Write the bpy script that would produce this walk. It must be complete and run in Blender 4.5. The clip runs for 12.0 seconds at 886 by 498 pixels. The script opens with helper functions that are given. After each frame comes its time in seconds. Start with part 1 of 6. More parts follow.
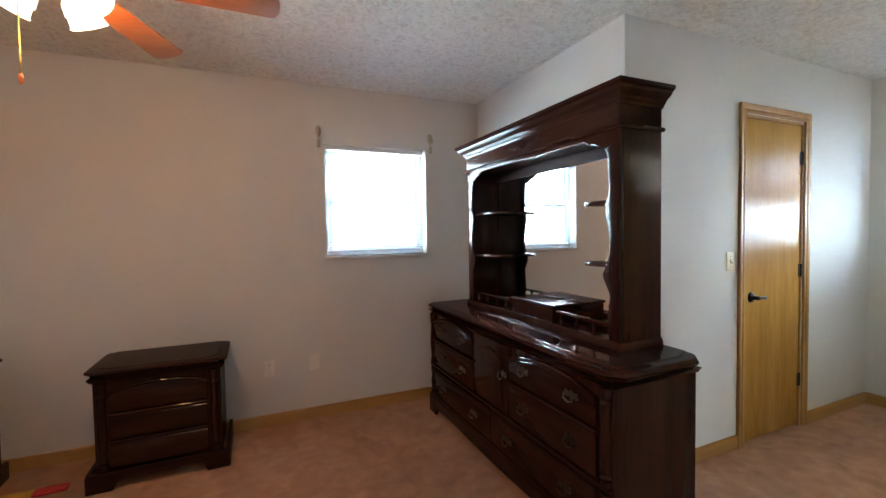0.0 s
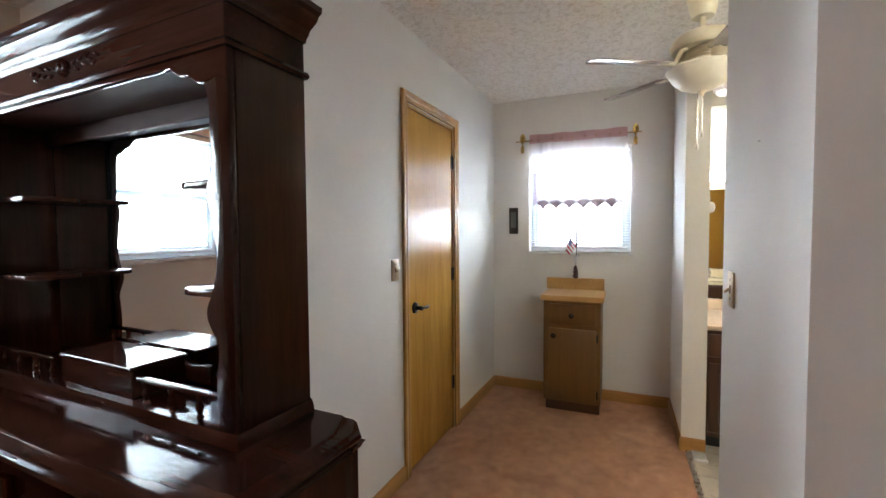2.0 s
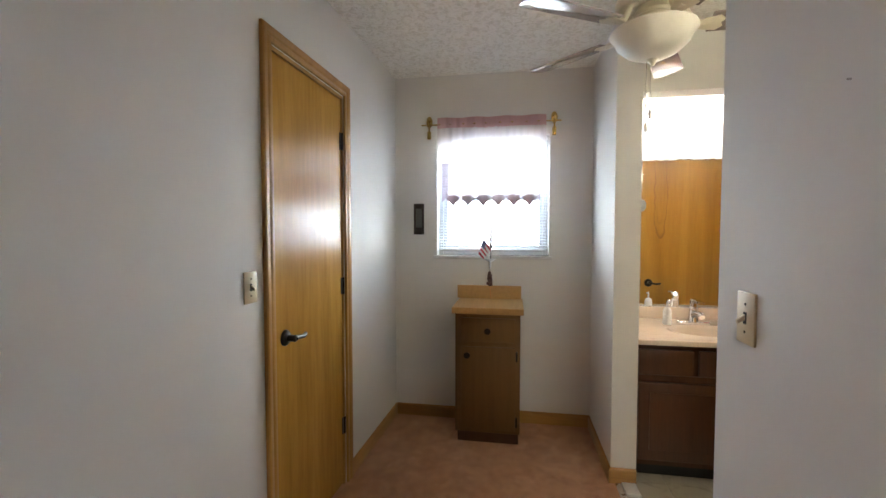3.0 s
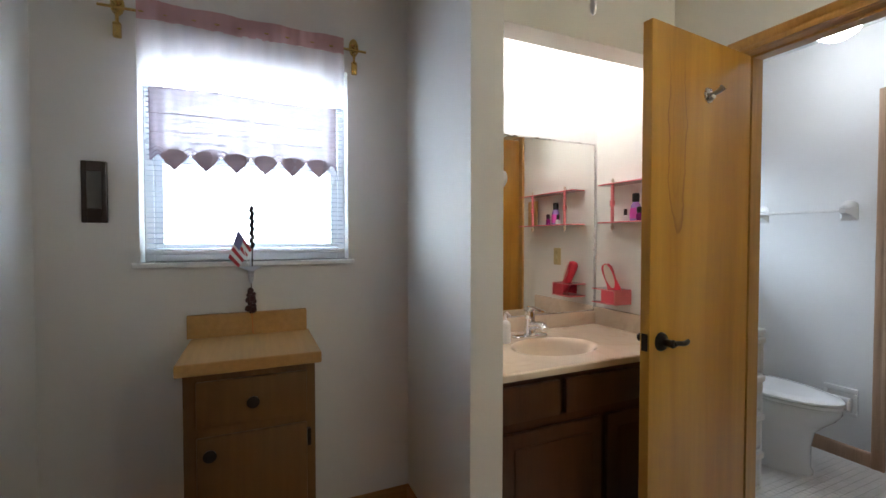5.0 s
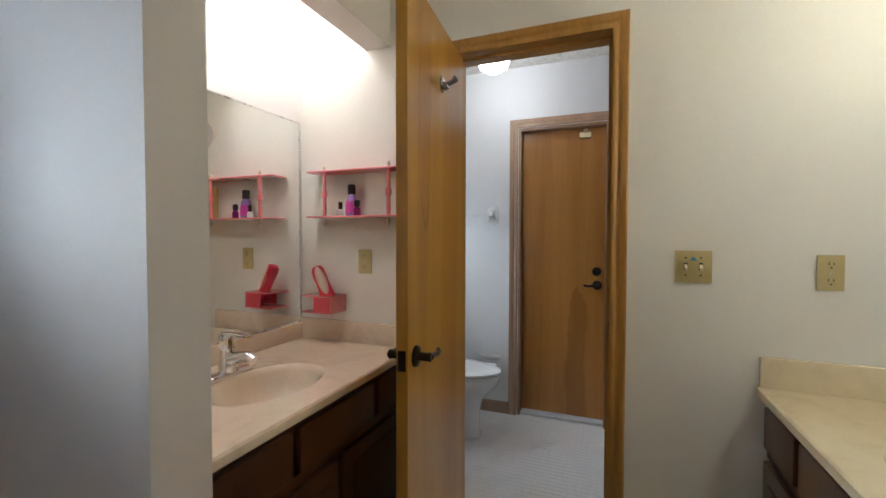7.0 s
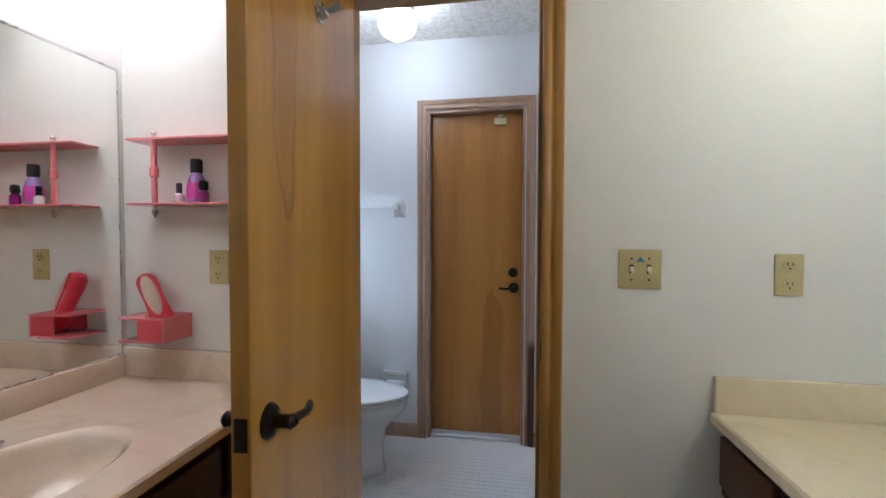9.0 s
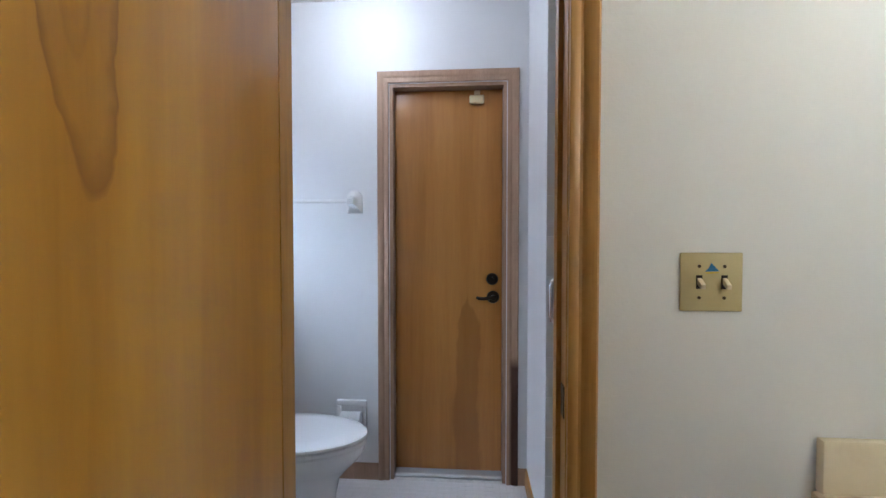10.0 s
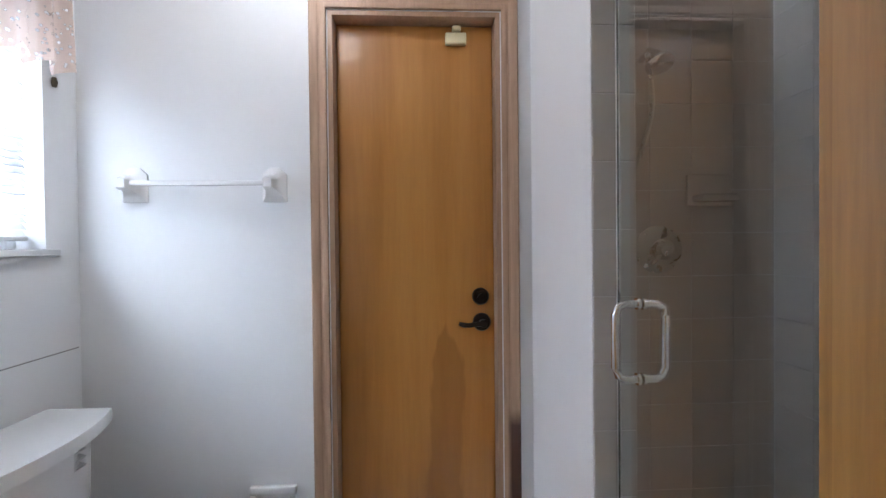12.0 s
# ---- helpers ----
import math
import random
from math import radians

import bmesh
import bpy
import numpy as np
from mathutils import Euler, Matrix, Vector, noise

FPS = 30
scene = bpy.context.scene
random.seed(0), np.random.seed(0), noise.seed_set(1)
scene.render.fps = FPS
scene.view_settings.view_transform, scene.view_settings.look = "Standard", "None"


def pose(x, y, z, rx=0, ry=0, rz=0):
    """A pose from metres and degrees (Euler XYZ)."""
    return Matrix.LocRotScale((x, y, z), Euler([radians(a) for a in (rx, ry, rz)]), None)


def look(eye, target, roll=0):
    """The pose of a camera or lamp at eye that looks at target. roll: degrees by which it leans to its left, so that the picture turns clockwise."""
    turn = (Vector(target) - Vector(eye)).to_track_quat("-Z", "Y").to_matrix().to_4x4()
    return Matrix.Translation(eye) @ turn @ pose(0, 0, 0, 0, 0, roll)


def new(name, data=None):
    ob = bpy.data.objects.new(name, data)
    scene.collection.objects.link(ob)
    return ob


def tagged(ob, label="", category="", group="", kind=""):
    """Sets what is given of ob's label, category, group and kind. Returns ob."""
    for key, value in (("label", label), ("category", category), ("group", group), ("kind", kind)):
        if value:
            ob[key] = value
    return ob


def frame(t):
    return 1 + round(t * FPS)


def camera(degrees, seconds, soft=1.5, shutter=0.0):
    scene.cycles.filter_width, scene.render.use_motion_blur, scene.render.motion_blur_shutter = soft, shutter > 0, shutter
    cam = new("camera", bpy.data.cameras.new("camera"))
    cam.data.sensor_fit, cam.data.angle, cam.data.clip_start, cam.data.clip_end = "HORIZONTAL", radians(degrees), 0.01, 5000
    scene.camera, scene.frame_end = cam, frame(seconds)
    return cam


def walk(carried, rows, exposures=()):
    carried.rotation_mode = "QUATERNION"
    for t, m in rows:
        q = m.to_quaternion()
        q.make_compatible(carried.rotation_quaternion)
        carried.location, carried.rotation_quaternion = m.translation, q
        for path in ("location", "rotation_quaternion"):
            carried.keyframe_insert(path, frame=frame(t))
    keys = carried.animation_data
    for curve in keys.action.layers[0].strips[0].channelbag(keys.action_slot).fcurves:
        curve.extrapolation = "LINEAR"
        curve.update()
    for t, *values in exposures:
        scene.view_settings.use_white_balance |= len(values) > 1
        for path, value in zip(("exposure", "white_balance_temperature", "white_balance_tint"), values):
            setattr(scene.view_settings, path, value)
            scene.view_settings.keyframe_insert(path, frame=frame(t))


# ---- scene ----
cam = camera(92.8, 12.0)
PATH = [
    (0, (2.387, 1.426, 1.363), (3.264, 3.222, 1.289), -0.9),
    (0.5, (2.563, 1.475, 1.37), (3.766, 3.07, 1.29), -0.8),
    (1, (2.749, 1.556, 1.37), (4.218, 2.911, 1.292), -0.6),
    (1.5, (2.927, 1.712, 1.368), (4.599, 2.807, 1.29), -0.4),
    (2, (3.138, 1.868, 1.364), (4.975, 2.644, 1.282), -0.4),
    (2.5, (3.407, 1.972, 1.362), (5.333, 2.506, 1.282), -0.2),
    (4.5, (4.609, 2.158, 1.317), (6.56, 1.725, 1.247), 0.2),
    (5, (4.8, 2.183, 1.281), (6.628, 1.375, 1.233), 0.0),
    (5.5, (4.959, 2.133, 1.281), (6.588, 0.973, 1.227), -0.0),
    (6, (5.091, 2.083, 1.275), (6.438, 0.605, 1.219), -0.0),
    (6.5, (5.206, 2.061, 1.279), (6.241, 0.351, 1.223), 0.2),
    (7, (5.29, 2.031, 1.279), (6.029, 0.173, 1.222), 0.1),
    (7.5, (5.348, 1.992, 1.276), (5.807, 0.046, 1.222), 0.1),
    (7.6, (5.35, 1.983, 1.28), (5.769, 0.028, 1.221), 0.1),
    (9.5, (5.419, 1.415, 1.266), (5.685, -0.566, 1.208), 0.1),
    (10, (5.477, 1.19, 1.263), (5.618, -0.805, 1.208), 0.0),
    (10.5, (5.502, 0.943, 1.252), (5.569, -1.055, 1.205), -0.1),
    (11, (5.549, 0.753, 1.243), (5.548, -1.246, 1.199), -0.3),
    (11.5, (5.577, 0.606, 1.236), (5.505, -1.393, 1.205), -0.4),
    (12, (5.583, 0.513, 1.238), (5.489, -1.485, 1.214), -0.6),
]
EXPOSURE = [
    (0, 1.60, 5850, 1),
    (1, 1.50, 5850, 2),
    (2, 1.32, 6450, 8),
    (2.5, 1.18, 6700, 9),
    (4.5, 0.60, 6100, 8),
    (6, 0.36, 6350, 11),
    (7.5, 0.32, 6250, 10),
    (9.5, 0.56, 5500, 12),
    (12, 0.86, 6150, 14),
]
walk(cam, [(t, look(eye, target, roll)) for t, eye, target, roll in PATH], EXPOSURE)

# ---- world and large lights ----
world = bpy.data.worlds.new("world")
scene.world = world
world.use_nodes = True
wn = world.node_tree.nodes
sky = wn.new("ShaderNodeTexSky")
sky.sky_type, sky.sun_disc = "NISHITA", False
sky.sun_elevation, sky.sun_rotation = radians(50), radians(200)
wn["Background"].inputs["Strength"].default_value = 0.12
world.node_tree.links.new(sky.outputs["Color"], wn["Background"].inputs["Color"])

DAY = (0.80, 0.90, 1.0)


def area_lamp(name, m, w, h, power, color):
    d = bpy.data.lights.new(name, "AREA")
    d.shape, d.size, d.size_y, d.energy, d.color = "RECTANGLE", w, h, power, color
    ob = new(name, d)
    ob.matrix_world = m
    return ob


def bulb(name, p, power, color, radius=0.04):
    d = bpy.data.lights.new(name, "POINT")
    d.energy, d.color, d.shadow_soft_size = power, color, radius
    ob = new(name, d)
    ob.location = p
    return ob


# sky light at the three windows, outside the panes
area_lamp("daylight_bedroom", look((3.41, 5.16, 2.15), (3.41, 4.0, 2.15)), 2.6, 4.1, 600, DAY)
area_lamp("daylight_alcove", look((7.20, 2.19, 2.15), (6.0, 2.19, 2.15)), 2.4, 4.1, 540, DAY)
area_lamp("daylight_bathroom", look((7.20, -0.42, 2.15), (6.0, -0.42, 2.15)), 2.4, 4.1, 345, DAY)

# ---- materials ----


def base(name):
    m = bpy.data.materials.new(name)
    m.use_nodes = True
    nt = m.node_tree
    return m, nt, nt.nodes["Principled BSDF"]


def coords(nt, scale=(1, 1, 1), rot=(0, 0, 0)):
    tc, mp = nt.nodes.new("ShaderNodeTexCoord"), nt.nodes.new("ShaderNodeMapping")
    mp.inputs["Scale"].default_value = scale
    mp.inputs["Rotation"].default_value = rot
    nt.links.new(tc.outputs["Object"], mp.inputs["Vector"])
    return mp.outputs["Vector"]


def noise_tex(nt, vec, scale, detail=4, rough=0.5, dist=0.0):
    n = nt.nodes.new("ShaderNodeTexNoise")
    n.inputs["Scale"].default_value, n.inputs["Detail"].default_value = scale, detail
    n.inputs["Roughness"].default_value, n.inputs["Distortion"].default_value = rough, dist
    nt.links.new(vec, n.inputs["Vector"])
    return n.outputs["Fac"]


def ramp(nt, fac, stops):
    r = nt.nodes.new("ShaderNodeValToRGB")
    while len(r.color_ramp.elements) < len(stops):
        r.color_ramp.elements.new(0.5)
    for e, (p, c) in zip(r.color_ramp.elements, stops):
        e.position, e.color = p, (*c, 1)
    nt.links.new(fac, r.inputs["Fac"])
    return r.outputs["Color"]


def bump(nt, bs, height, strength, dist=0.01, normal=None):
    b = nt.nodes.new("ShaderNodeBump")
    b.inputs["Strength"].default_value, b.inputs["Distance"].default_value = strength, dist
    nt.links.new(height, b.inputs["Height"])
    if normal is not None:
        nt.links.new(normal, b.inputs["Normal"])
    nt.links.new(b.outputs["Normal"], bs.inputs["Normal"])
    return b.outputs["Normal"]


def mix(nt, fac, a, b, mode="MIX"):
    n = nt.nodes.new("ShaderNodeMix")
    n.data_type, n.blend_type = "RGBA", mode
    for k, v in ((0, fac), (6, a), (7, b)):
        if isinstance(v, (int, float)):
            n.inputs[k].default_value = v
        elif isinstance(v, tuple):
            n.inputs[k].default_value = (*v, 1)
        else:
            nt.links.new(v, n.inputs[k])
    return n.outputs[2]


def plain(name, color, rough=0.5, metal=0.0, var=0.08, scale=9.0, bscale=0.0, bstr=0.1, coat=0.0, spec=0.5):
    """Paint, plastic, metal: one colour with slight blotches, uneven gloss and a fine relief."""
    m, nt, bs = base(name)
    v = coords(nt)
    f = noise_tex(nt, v, scale, 5, 0.6)
    lo, hi = tuple(c * (1 - var) for c in color), tuple(min(1, c * (1 + var)) for c in color)
    nt.links.new(ramp(nt, f, [(0.3, lo), (0.7, hi)]), bs.inputs["Base Color"])
    g = noise_tex(nt, v, scale * 4, 3)
    mr = nt.nodes.new("ShaderNodeMapRange")
    mr.inputs["To Min"].default_value, mr.inputs["To Max"].default_value = max(0.02, rough * 0.85), min(1, rough * 1.15)
    nt.links.new(g, mr.inputs["Value"])
    nt.links.new(mr.outputs["Result"], bs.inputs["Roughness"])
    bs.inputs["Metallic"].default_value, bs.inputs["Coat Weight"].default_value = metal, coat
    bs.inputs["Specular IOR Level"].default_value = spec
    if bscale:
        bump(nt, bs, noise_tex(nt, v, bscale, 3), bstr, 0.004)
    return m


def wood(name, dark, light, along="z", rough=0.35, coat=0.3, freq=14.0, contrast=1.0, stretch=0.05, spec=0.5, gloss=0.25):
    """Varnished wood: long grain along one axis, broad figure and fine pores."""
    m, nt, bs = base(name)
    k = {"x": (stretch, 1, 1), "y": (1, stretch, 1), "z": (1, 1, stretch)}[along]
    v = coords(nt, k)
    oi = nt.nodes.new("ShaderNodeObjectInfo")
    add = nt.nodes.new("ShaderNodeVectorMath")
    sc = nt.nodes.new("ShaderNodeVectorMath")
    sc.operation = "SCALE"
    sc.inputs[0].default_value, add.operation = (7, 5, 3), "ADD"
    nt.links.new(oi.outputs["Random"], sc.inputs["Scale"])
    nt.links.new(v, add.inputs[0])
    nt.links.new(sc.outputs["Vector"], add.inputs[1])
    v = add.outputs["Vector"]
    fig = noise_tex(nt, v, freq * 0.35, 2, 0.5, 1.2)
    fine = noise_tex(nt, v, freq * 5, 5, 0.65, 0.3)
    mid = tuple((a + b) / 2 for a, b in zip(dark, light))
    w = 0.18 / contrast
    c1 = ramp(nt, fig, [(0.5 - w, dark), (0.5, mid), (0.5 + w, light)])
    c2 = ramp(nt, fine, [(0.3, tuple(c * 0.72 for c in mid)), (0.65, tuple(min(1, c * 1.12) for c in light))])
    nt.links.new(mix(nt, 0.4, c1, c2), bs.inputs["Base Color"])
    bs.inputs["Roughness"].default_value, bs.inputs["Coat Weight"].default_value = rough, coat
    bs.inputs["Coat Roughness"].default_value = gloss
    bs.inputs["Specular IOR Level"].default_value = spec
    bump(nt, bs, fine, 0.06, 0.002)
    return m


def paint_wall(name, color, rough=0.72):
    """Roller-painted plasterboard with orange-peel relief and faint marks."""
    m, nt, bs = base(name)
    v = coords(nt)
    f = noise_tex(nt, v, 1.3, 5, 0.6)
    nt.links.new(ramp(nt, f, [(0.25, tuple(c * 0.95 for c in color)), (0.75, color)]), bs.inputs["Base Color"])
    bs.inputs["Roughness"].default_value = rough
    bs.inputs["Specular IOR Level"].default_value = 0.35
    n1 = bump(nt, bs, noise_tex(nt, v, 5, 3), 0.05, 0.02)
    bump(nt, bs, noise_tex(nt, v, 170, 3), 0.12, 0.003, n1)
    return m


WALL = paint_wall("wall_paint", (0.73, 0.72, 0.69))
WALL_WARM = paint_wall("dressing_wall_paint", (0.76, 0.75, 0.69), 0.6)
WALL_BATH = paint_wall("bathroom_wall_paint", (0.79, 0.79, 0.80), 0.6)


def ceiling_mat():
    m, nt, bs = base("stomped_ceiling_plaster")
    v = coords(nt)
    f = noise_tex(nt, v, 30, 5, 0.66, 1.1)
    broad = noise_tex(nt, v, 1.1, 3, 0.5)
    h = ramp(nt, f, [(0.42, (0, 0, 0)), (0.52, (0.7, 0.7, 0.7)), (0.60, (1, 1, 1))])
    # shade put into the colour: the relief's hollows are tinted darker
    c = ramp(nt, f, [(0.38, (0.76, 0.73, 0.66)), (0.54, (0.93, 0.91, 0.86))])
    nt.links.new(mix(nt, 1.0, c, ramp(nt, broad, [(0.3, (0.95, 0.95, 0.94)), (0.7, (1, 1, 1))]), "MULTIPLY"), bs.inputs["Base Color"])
    bs.inputs["Roughness"].default_value = 0.85
    bump(nt, bs, h, 0.45, 0.012)
    return m


def carpet_mat():
    """Brown cut pile, pressed into darker and lighter patches by feet."""
    m, nt, bs = base("brown_carpet_pile")
    v = coords(nt)
    trod = noise_tex(nt, v, 3.4, 5, 0.6, 0.9)
    big = noise_tex(nt, v, 11.0, 6, 0.65, 0.4)
    fine = noise_tex(nt, v, 330, 3, 0.7)
    c = ramp(nt, big, [(0.30, (0.45, 0.214, 0.105)), (0.50, (0.56, 0.284, 0.150)), (0.70, (0.66, 0.352, 0.196))])
    c = mix(nt, 1.0, c, ramp(nt, trod, [(0.34, (0.84, 0.83, 0.82)), (0.48, (0.98, 0.98, 0.98)), (0.66, (1.07, 1.07, 1.07))]), "MULTIPLY")
    c2 = ramp(nt, fine, [(0.3, (0.55, 0.55, 0.55)), (0.7, (1.25, 1.2, 1.15))])
    nt.links.new(mix(nt, 0.75, c, c2, "MULTIPLY"), bs.inputs["Base Color"])
    bs.inputs["Roughness"].default_value = 1.0
    bs.inputs["Specular IOR Level"].default_value = 0.1
    bs.inputs["Sheen Weight"].default_value = 0.2
    n1 = bump(nt, bs, big, 0.25, 0.015)
    bump(nt, bs, fine, 0.9, 0.006, n1)
    return m


def marble(name, c, vein, rough=0.16):
    m, nt, bs = base(name)
    v = coords(nt)
    f = noise_tex(nt, v, 5, 6, 0.6, 2.2)
    g = noise_tex(nt, v, 2.4, 3, 0.5, 1.0)
    c1 = ramp(nt, f, [(0.36, vein), (0.46, c), (0.60, tuple(min(1, k * 1.06) for k in c)), (0.72, c)])
    nt.links.new(mix(nt, g, c1, c), bs.inputs["Base Color"])
    bs.inputs["Roughness"].default_value = rough
    bs.inputs["Coat Weight"].default_value = 0.3
    return m


def glass_mat(name, tint=(1, 1, 1), rough=0.0):
    m, nt, bs = base(name)
    bs.inputs["Base Color"].default_value = (*tint, 1)
    bs.inputs["Transmission Weight"].default_value, bs.inputs["Roughness"].default_value = 1.0, rough
    bs.inputs["IOR"].default_value = 1.52
    return m


def glow(name, color, strength):
    m, nt, bs = base(name)
    bs.inputs["Base Color"].default_value = (0.8, 0.8, 0.8, 1)
    bs.inputs["Emission Color"].default_value = (*color, 1)
    bs.inputs["Emission Strength"].default_value = strength
    return m


def sheer(name, color, alpha, gap=0.0, scale=0.0):
    """Thin curtain cloth that lets light through; gap opens it into a lace."""
    m, nt, bs = base(name)
    bs.inputs["Base Color"].default_value = (*color, 1)
    bs.inputs["Roughness"].default_value = 0.9
    bs.inputs["Alpha"].default_value = alpha
    tr, mixs = nt.nodes.new("ShaderNodeBsdfTranslucent"), nt.nodes.new("ShaderNodeMixShader")
    tr.inputs["Color"].default_value = (*color, 1)
    mixs.inputs["Fac"].default_value = 0.45
    nt.links.new(bs.outputs["BSDF"], mixs.inputs[1])
    nt.links.new(tr.outputs["BSDF"], mixs.inputs[2])
    out = nt.nodes["Material Output"]
    if gap:
        v = coords(nt)
        vo = nt.nodes.new("ShaderNodeTexVoronoi")
        vo.inputs["Scale"].default_value = scale
        nt.links.new(v, vo.inputs["Vector"])
        a = ramp(nt, vo.outputs["Distance"], [(gap, (0, 0, 0)), (gap + 0.08, (1, 1, 1))])
        tp, m2 = nt.nodes.new("ShaderNodeBsdfTransparent"), nt.nodes.new("ShaderNodeMixShader")
        nt.links.new(a, m2.inputs["Fac"])
        nt.links.new(tp.outputs["BSDF"], m2.inputs[1])
        nt.links.new(mixs.outputs["Shader"], m2.inputs[2])
        nt.links.new(m2.outputs["Shader"], out.inputs["Surface"])
    else:
        nt.links.new(mixs.outputs["Shader"], out.inputs["Surface"])
    return m


CEIL = ceiling_mat()
CARPET = carpet_mat()
CHERRY = wood("dark_cherry_along", (0.012, 0.0044, 0.0034), (0.040, 0.0140, 0.0094), "x", 0.5, 0.44, 16, 1.0, 0.05, 0.0, 0.08)
CHERRY_V = wood("dark_cherry_upright", (0.012, 0.0044, 0.0034), (0.040, 0.0140, 0.0094), "z", 0.5, 0.50, 16, 1.0, 0.05, 0.0, 0.14)
CHERRY_DULL = wood("dark_cherry_unpolished", (0.012, 0.0044, 0.0034), (0.040, 0.0140, 0.0094), "x", 0.6, 0.05, 16, 1.0, 0.05, 0.1, 0.4)
OAK = wood("honey_oak_trim", (0.33, 0.155, 0.030), (0.47, 0.248, 0.060), "z", 0.4, 0.2, 22)
OAK_X = wood("honey_oak_trim_along_x", (0.33, 0.155, 0.030), (0.47, 0.248, 0.060), "x", 0.4, 0.2, 22)
OAK_Y = wood("honey_oak_trim_along_y", (0.33, 0.155, 0.030), (0.47, 0.248, 0.060), "y", 0.4, 0.2, 22)
PICKLED = wood("greyed_oak_casing", (0.33, 0.20, 0.125), (0.47, 0.31, 0.21), "z", 0.5, 0.1, 26)
MAPLE = wood("honey_veneer_door", (0.37, 0.180, 0.034), (0.52, 0.290, 0.070), "z", 0.26, 0.01, 6.5, 1.0, 0.09, 0.13)
CAB = wood("brown_laminate_cabinet", (0.140, 0.068, 0.017), (0.172, 0.087, 0.023), "z", 0.45, 0.1, 9)
CAB_TOP = wood("tan_laminate_top", (0.44, 0.245, 0.080), (0.50, 0.290, 0.105), "y", 0.4, 0.15, 9)
VAN = wood("dark_vanity_wood", (0.050, 0.018, 0.007), (0.090, 0.034, 0.013), "z", 0.35, 0.3, 16)
BLADE_WOOD = wood("orange_fan_blade", (0.36, 0.10, 0.025), (0.48, 0.16, 0.045), "x", 0.4, 0.2, 16)
BRASS = plain("brass", (0.62, 0.45, 0.16), 0.25, 1.0)
AGED = plain("aged_brass", (0.52, 0.47, 0.36), 0.30, 1.0)
PEWTER = plain("antique_brass_pull", (0.085, 0.062, 0.040), 0.35, 1.0)
BRONZE = plain("oil_rubbed_bronze", (0.030, 0.024, 0.020), 0.32, 0.8)
CHROME = plain("chrome", (0.80, 0.80, 0.82), 0.08, 1.0, 0.03)
NICKEL = plain("brushed_nickel", (0.55, 0.54, 0.52), 0.28, 1.0)
WHITE = plain("white_vinyl", (0.80, 0.80, 0.80), 0.35)
SILL = marble("white_marble_sill", (0.70, 0.70, 0.69), (0.50, 0.50, 0.51))
IVORY = plain("ivory_plastic", (0.50, 0.41, 0.19), 0.35)
OFFWHITE = plain("cream_plastic_plate", (0.62, 0.53, 0.35), 0.35)
WHITEPL = plain("white_plate_plastic", (0.82, 0.79, 0.75), 0.35)
FANCREAM = plain("cream_enamel", (0.68, 0.62, 0.48), 0.3)
FANBLADE = plain("grey_brown_fan_blade", (0.30, 0.25, 0.235), 0.22, coat=0.8)
PORCELAIN = plain("white_porcelain", (0.82, 0.82, 0.83), 0.10, 0.0, 0.02, 4, coat=0.5)
CERAMIC = plain("white_ceramic_fitting", (0.80, 0.79, 0.79), 0.2, 0.0, 0.03)
PINK = plain("pink_acrylic", (0.80, 0.24, 0.26), 0.12, coat=0.4)
ROSE = plain("rose_acrylic", (0.72, 0.10, 0.13), 0.15, coat=0.4)
CORAL = plain("coral_red_shoe_leather", (0.70, 0.045, 0.075), 0.32)
INSOLE = plain("beige_insole", (0.62, 0.50, 0.40), 0.7)
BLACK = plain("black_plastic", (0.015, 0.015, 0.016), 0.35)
MARBLE1 = marble("beige_cultured_marble", (0.77, 0.65, 0.51), (0.70, 0.56, 0.42))
MARBLE2 = marble("cream_cultured_marble", (0.72, 0.62, 0.42), (0.65, 0.55, 0.36))
MIRROR = plain("silvered_mirror", (0.90, 0.92, 0.91), 0.02, 1.0, 0.0)
GLASS = glass_mat("clear_glass", (0.97, 1.0, 0.99))
TILE = plain("glazed_shower_tile", (0.70, 0.68, 0.66), 0.15, 0.0, 0.05, 3, coat=0.4)
GROUT = plain("grout", (0.71, 0.69, 0.67), 0.9, 0.0, 0.15, 20)
MOSAIC = plain("white_mosaic_tile", (0.78, 0.76, 0.75), 0.3, 0.0, 0.08, 6)
VINYL = marble("mottled_vinyl_tile", (0.50, 0.44, 0.34), (0.34, 0.29, 0.21), 0.35)
# white slats toned dark: shade put into the colour so the sash rails show
BLIND = plain("shaded_white_slat", (0.30, 0.34, 0.41), 0.5)
SHOWER = plain("beige_shower_tile", (0.62, 0.56, 0.52), 0.15, 0.0, 0.06, 3, coat=0.4)
BLIND_W = plain("closed_blind_slat", (0.78, 0.80, 0.84), 0.45)

# ---- building blocks ----


def add_box(bm, x0, y0, z0, x1, y1, z1, bevel=0.0, seg=1):
    r = bmesh.ops.create_cube(bm, size=1.0, matrix=Matrix.LocRotScale(((x0 + x1) / 2, (y0 + y1) / 2, (z0 + z1) / 2), None, (abs(x1 - x0), abs(y1 - y0), abs(z1 - z0))))
    if bevel:
        es = list({e for v in r["verts"] for e in v.link_edges})
        bmesh.ops.bevel(bm, geom=es, offset=bevel, segments=seg, affect="EDGES", profile=0.5)
    return bm


def boxm(*a, bevel=0.0, seg=1):
    return add_box(bmesh.new(), *a, bevel=bevel, seg=seg)


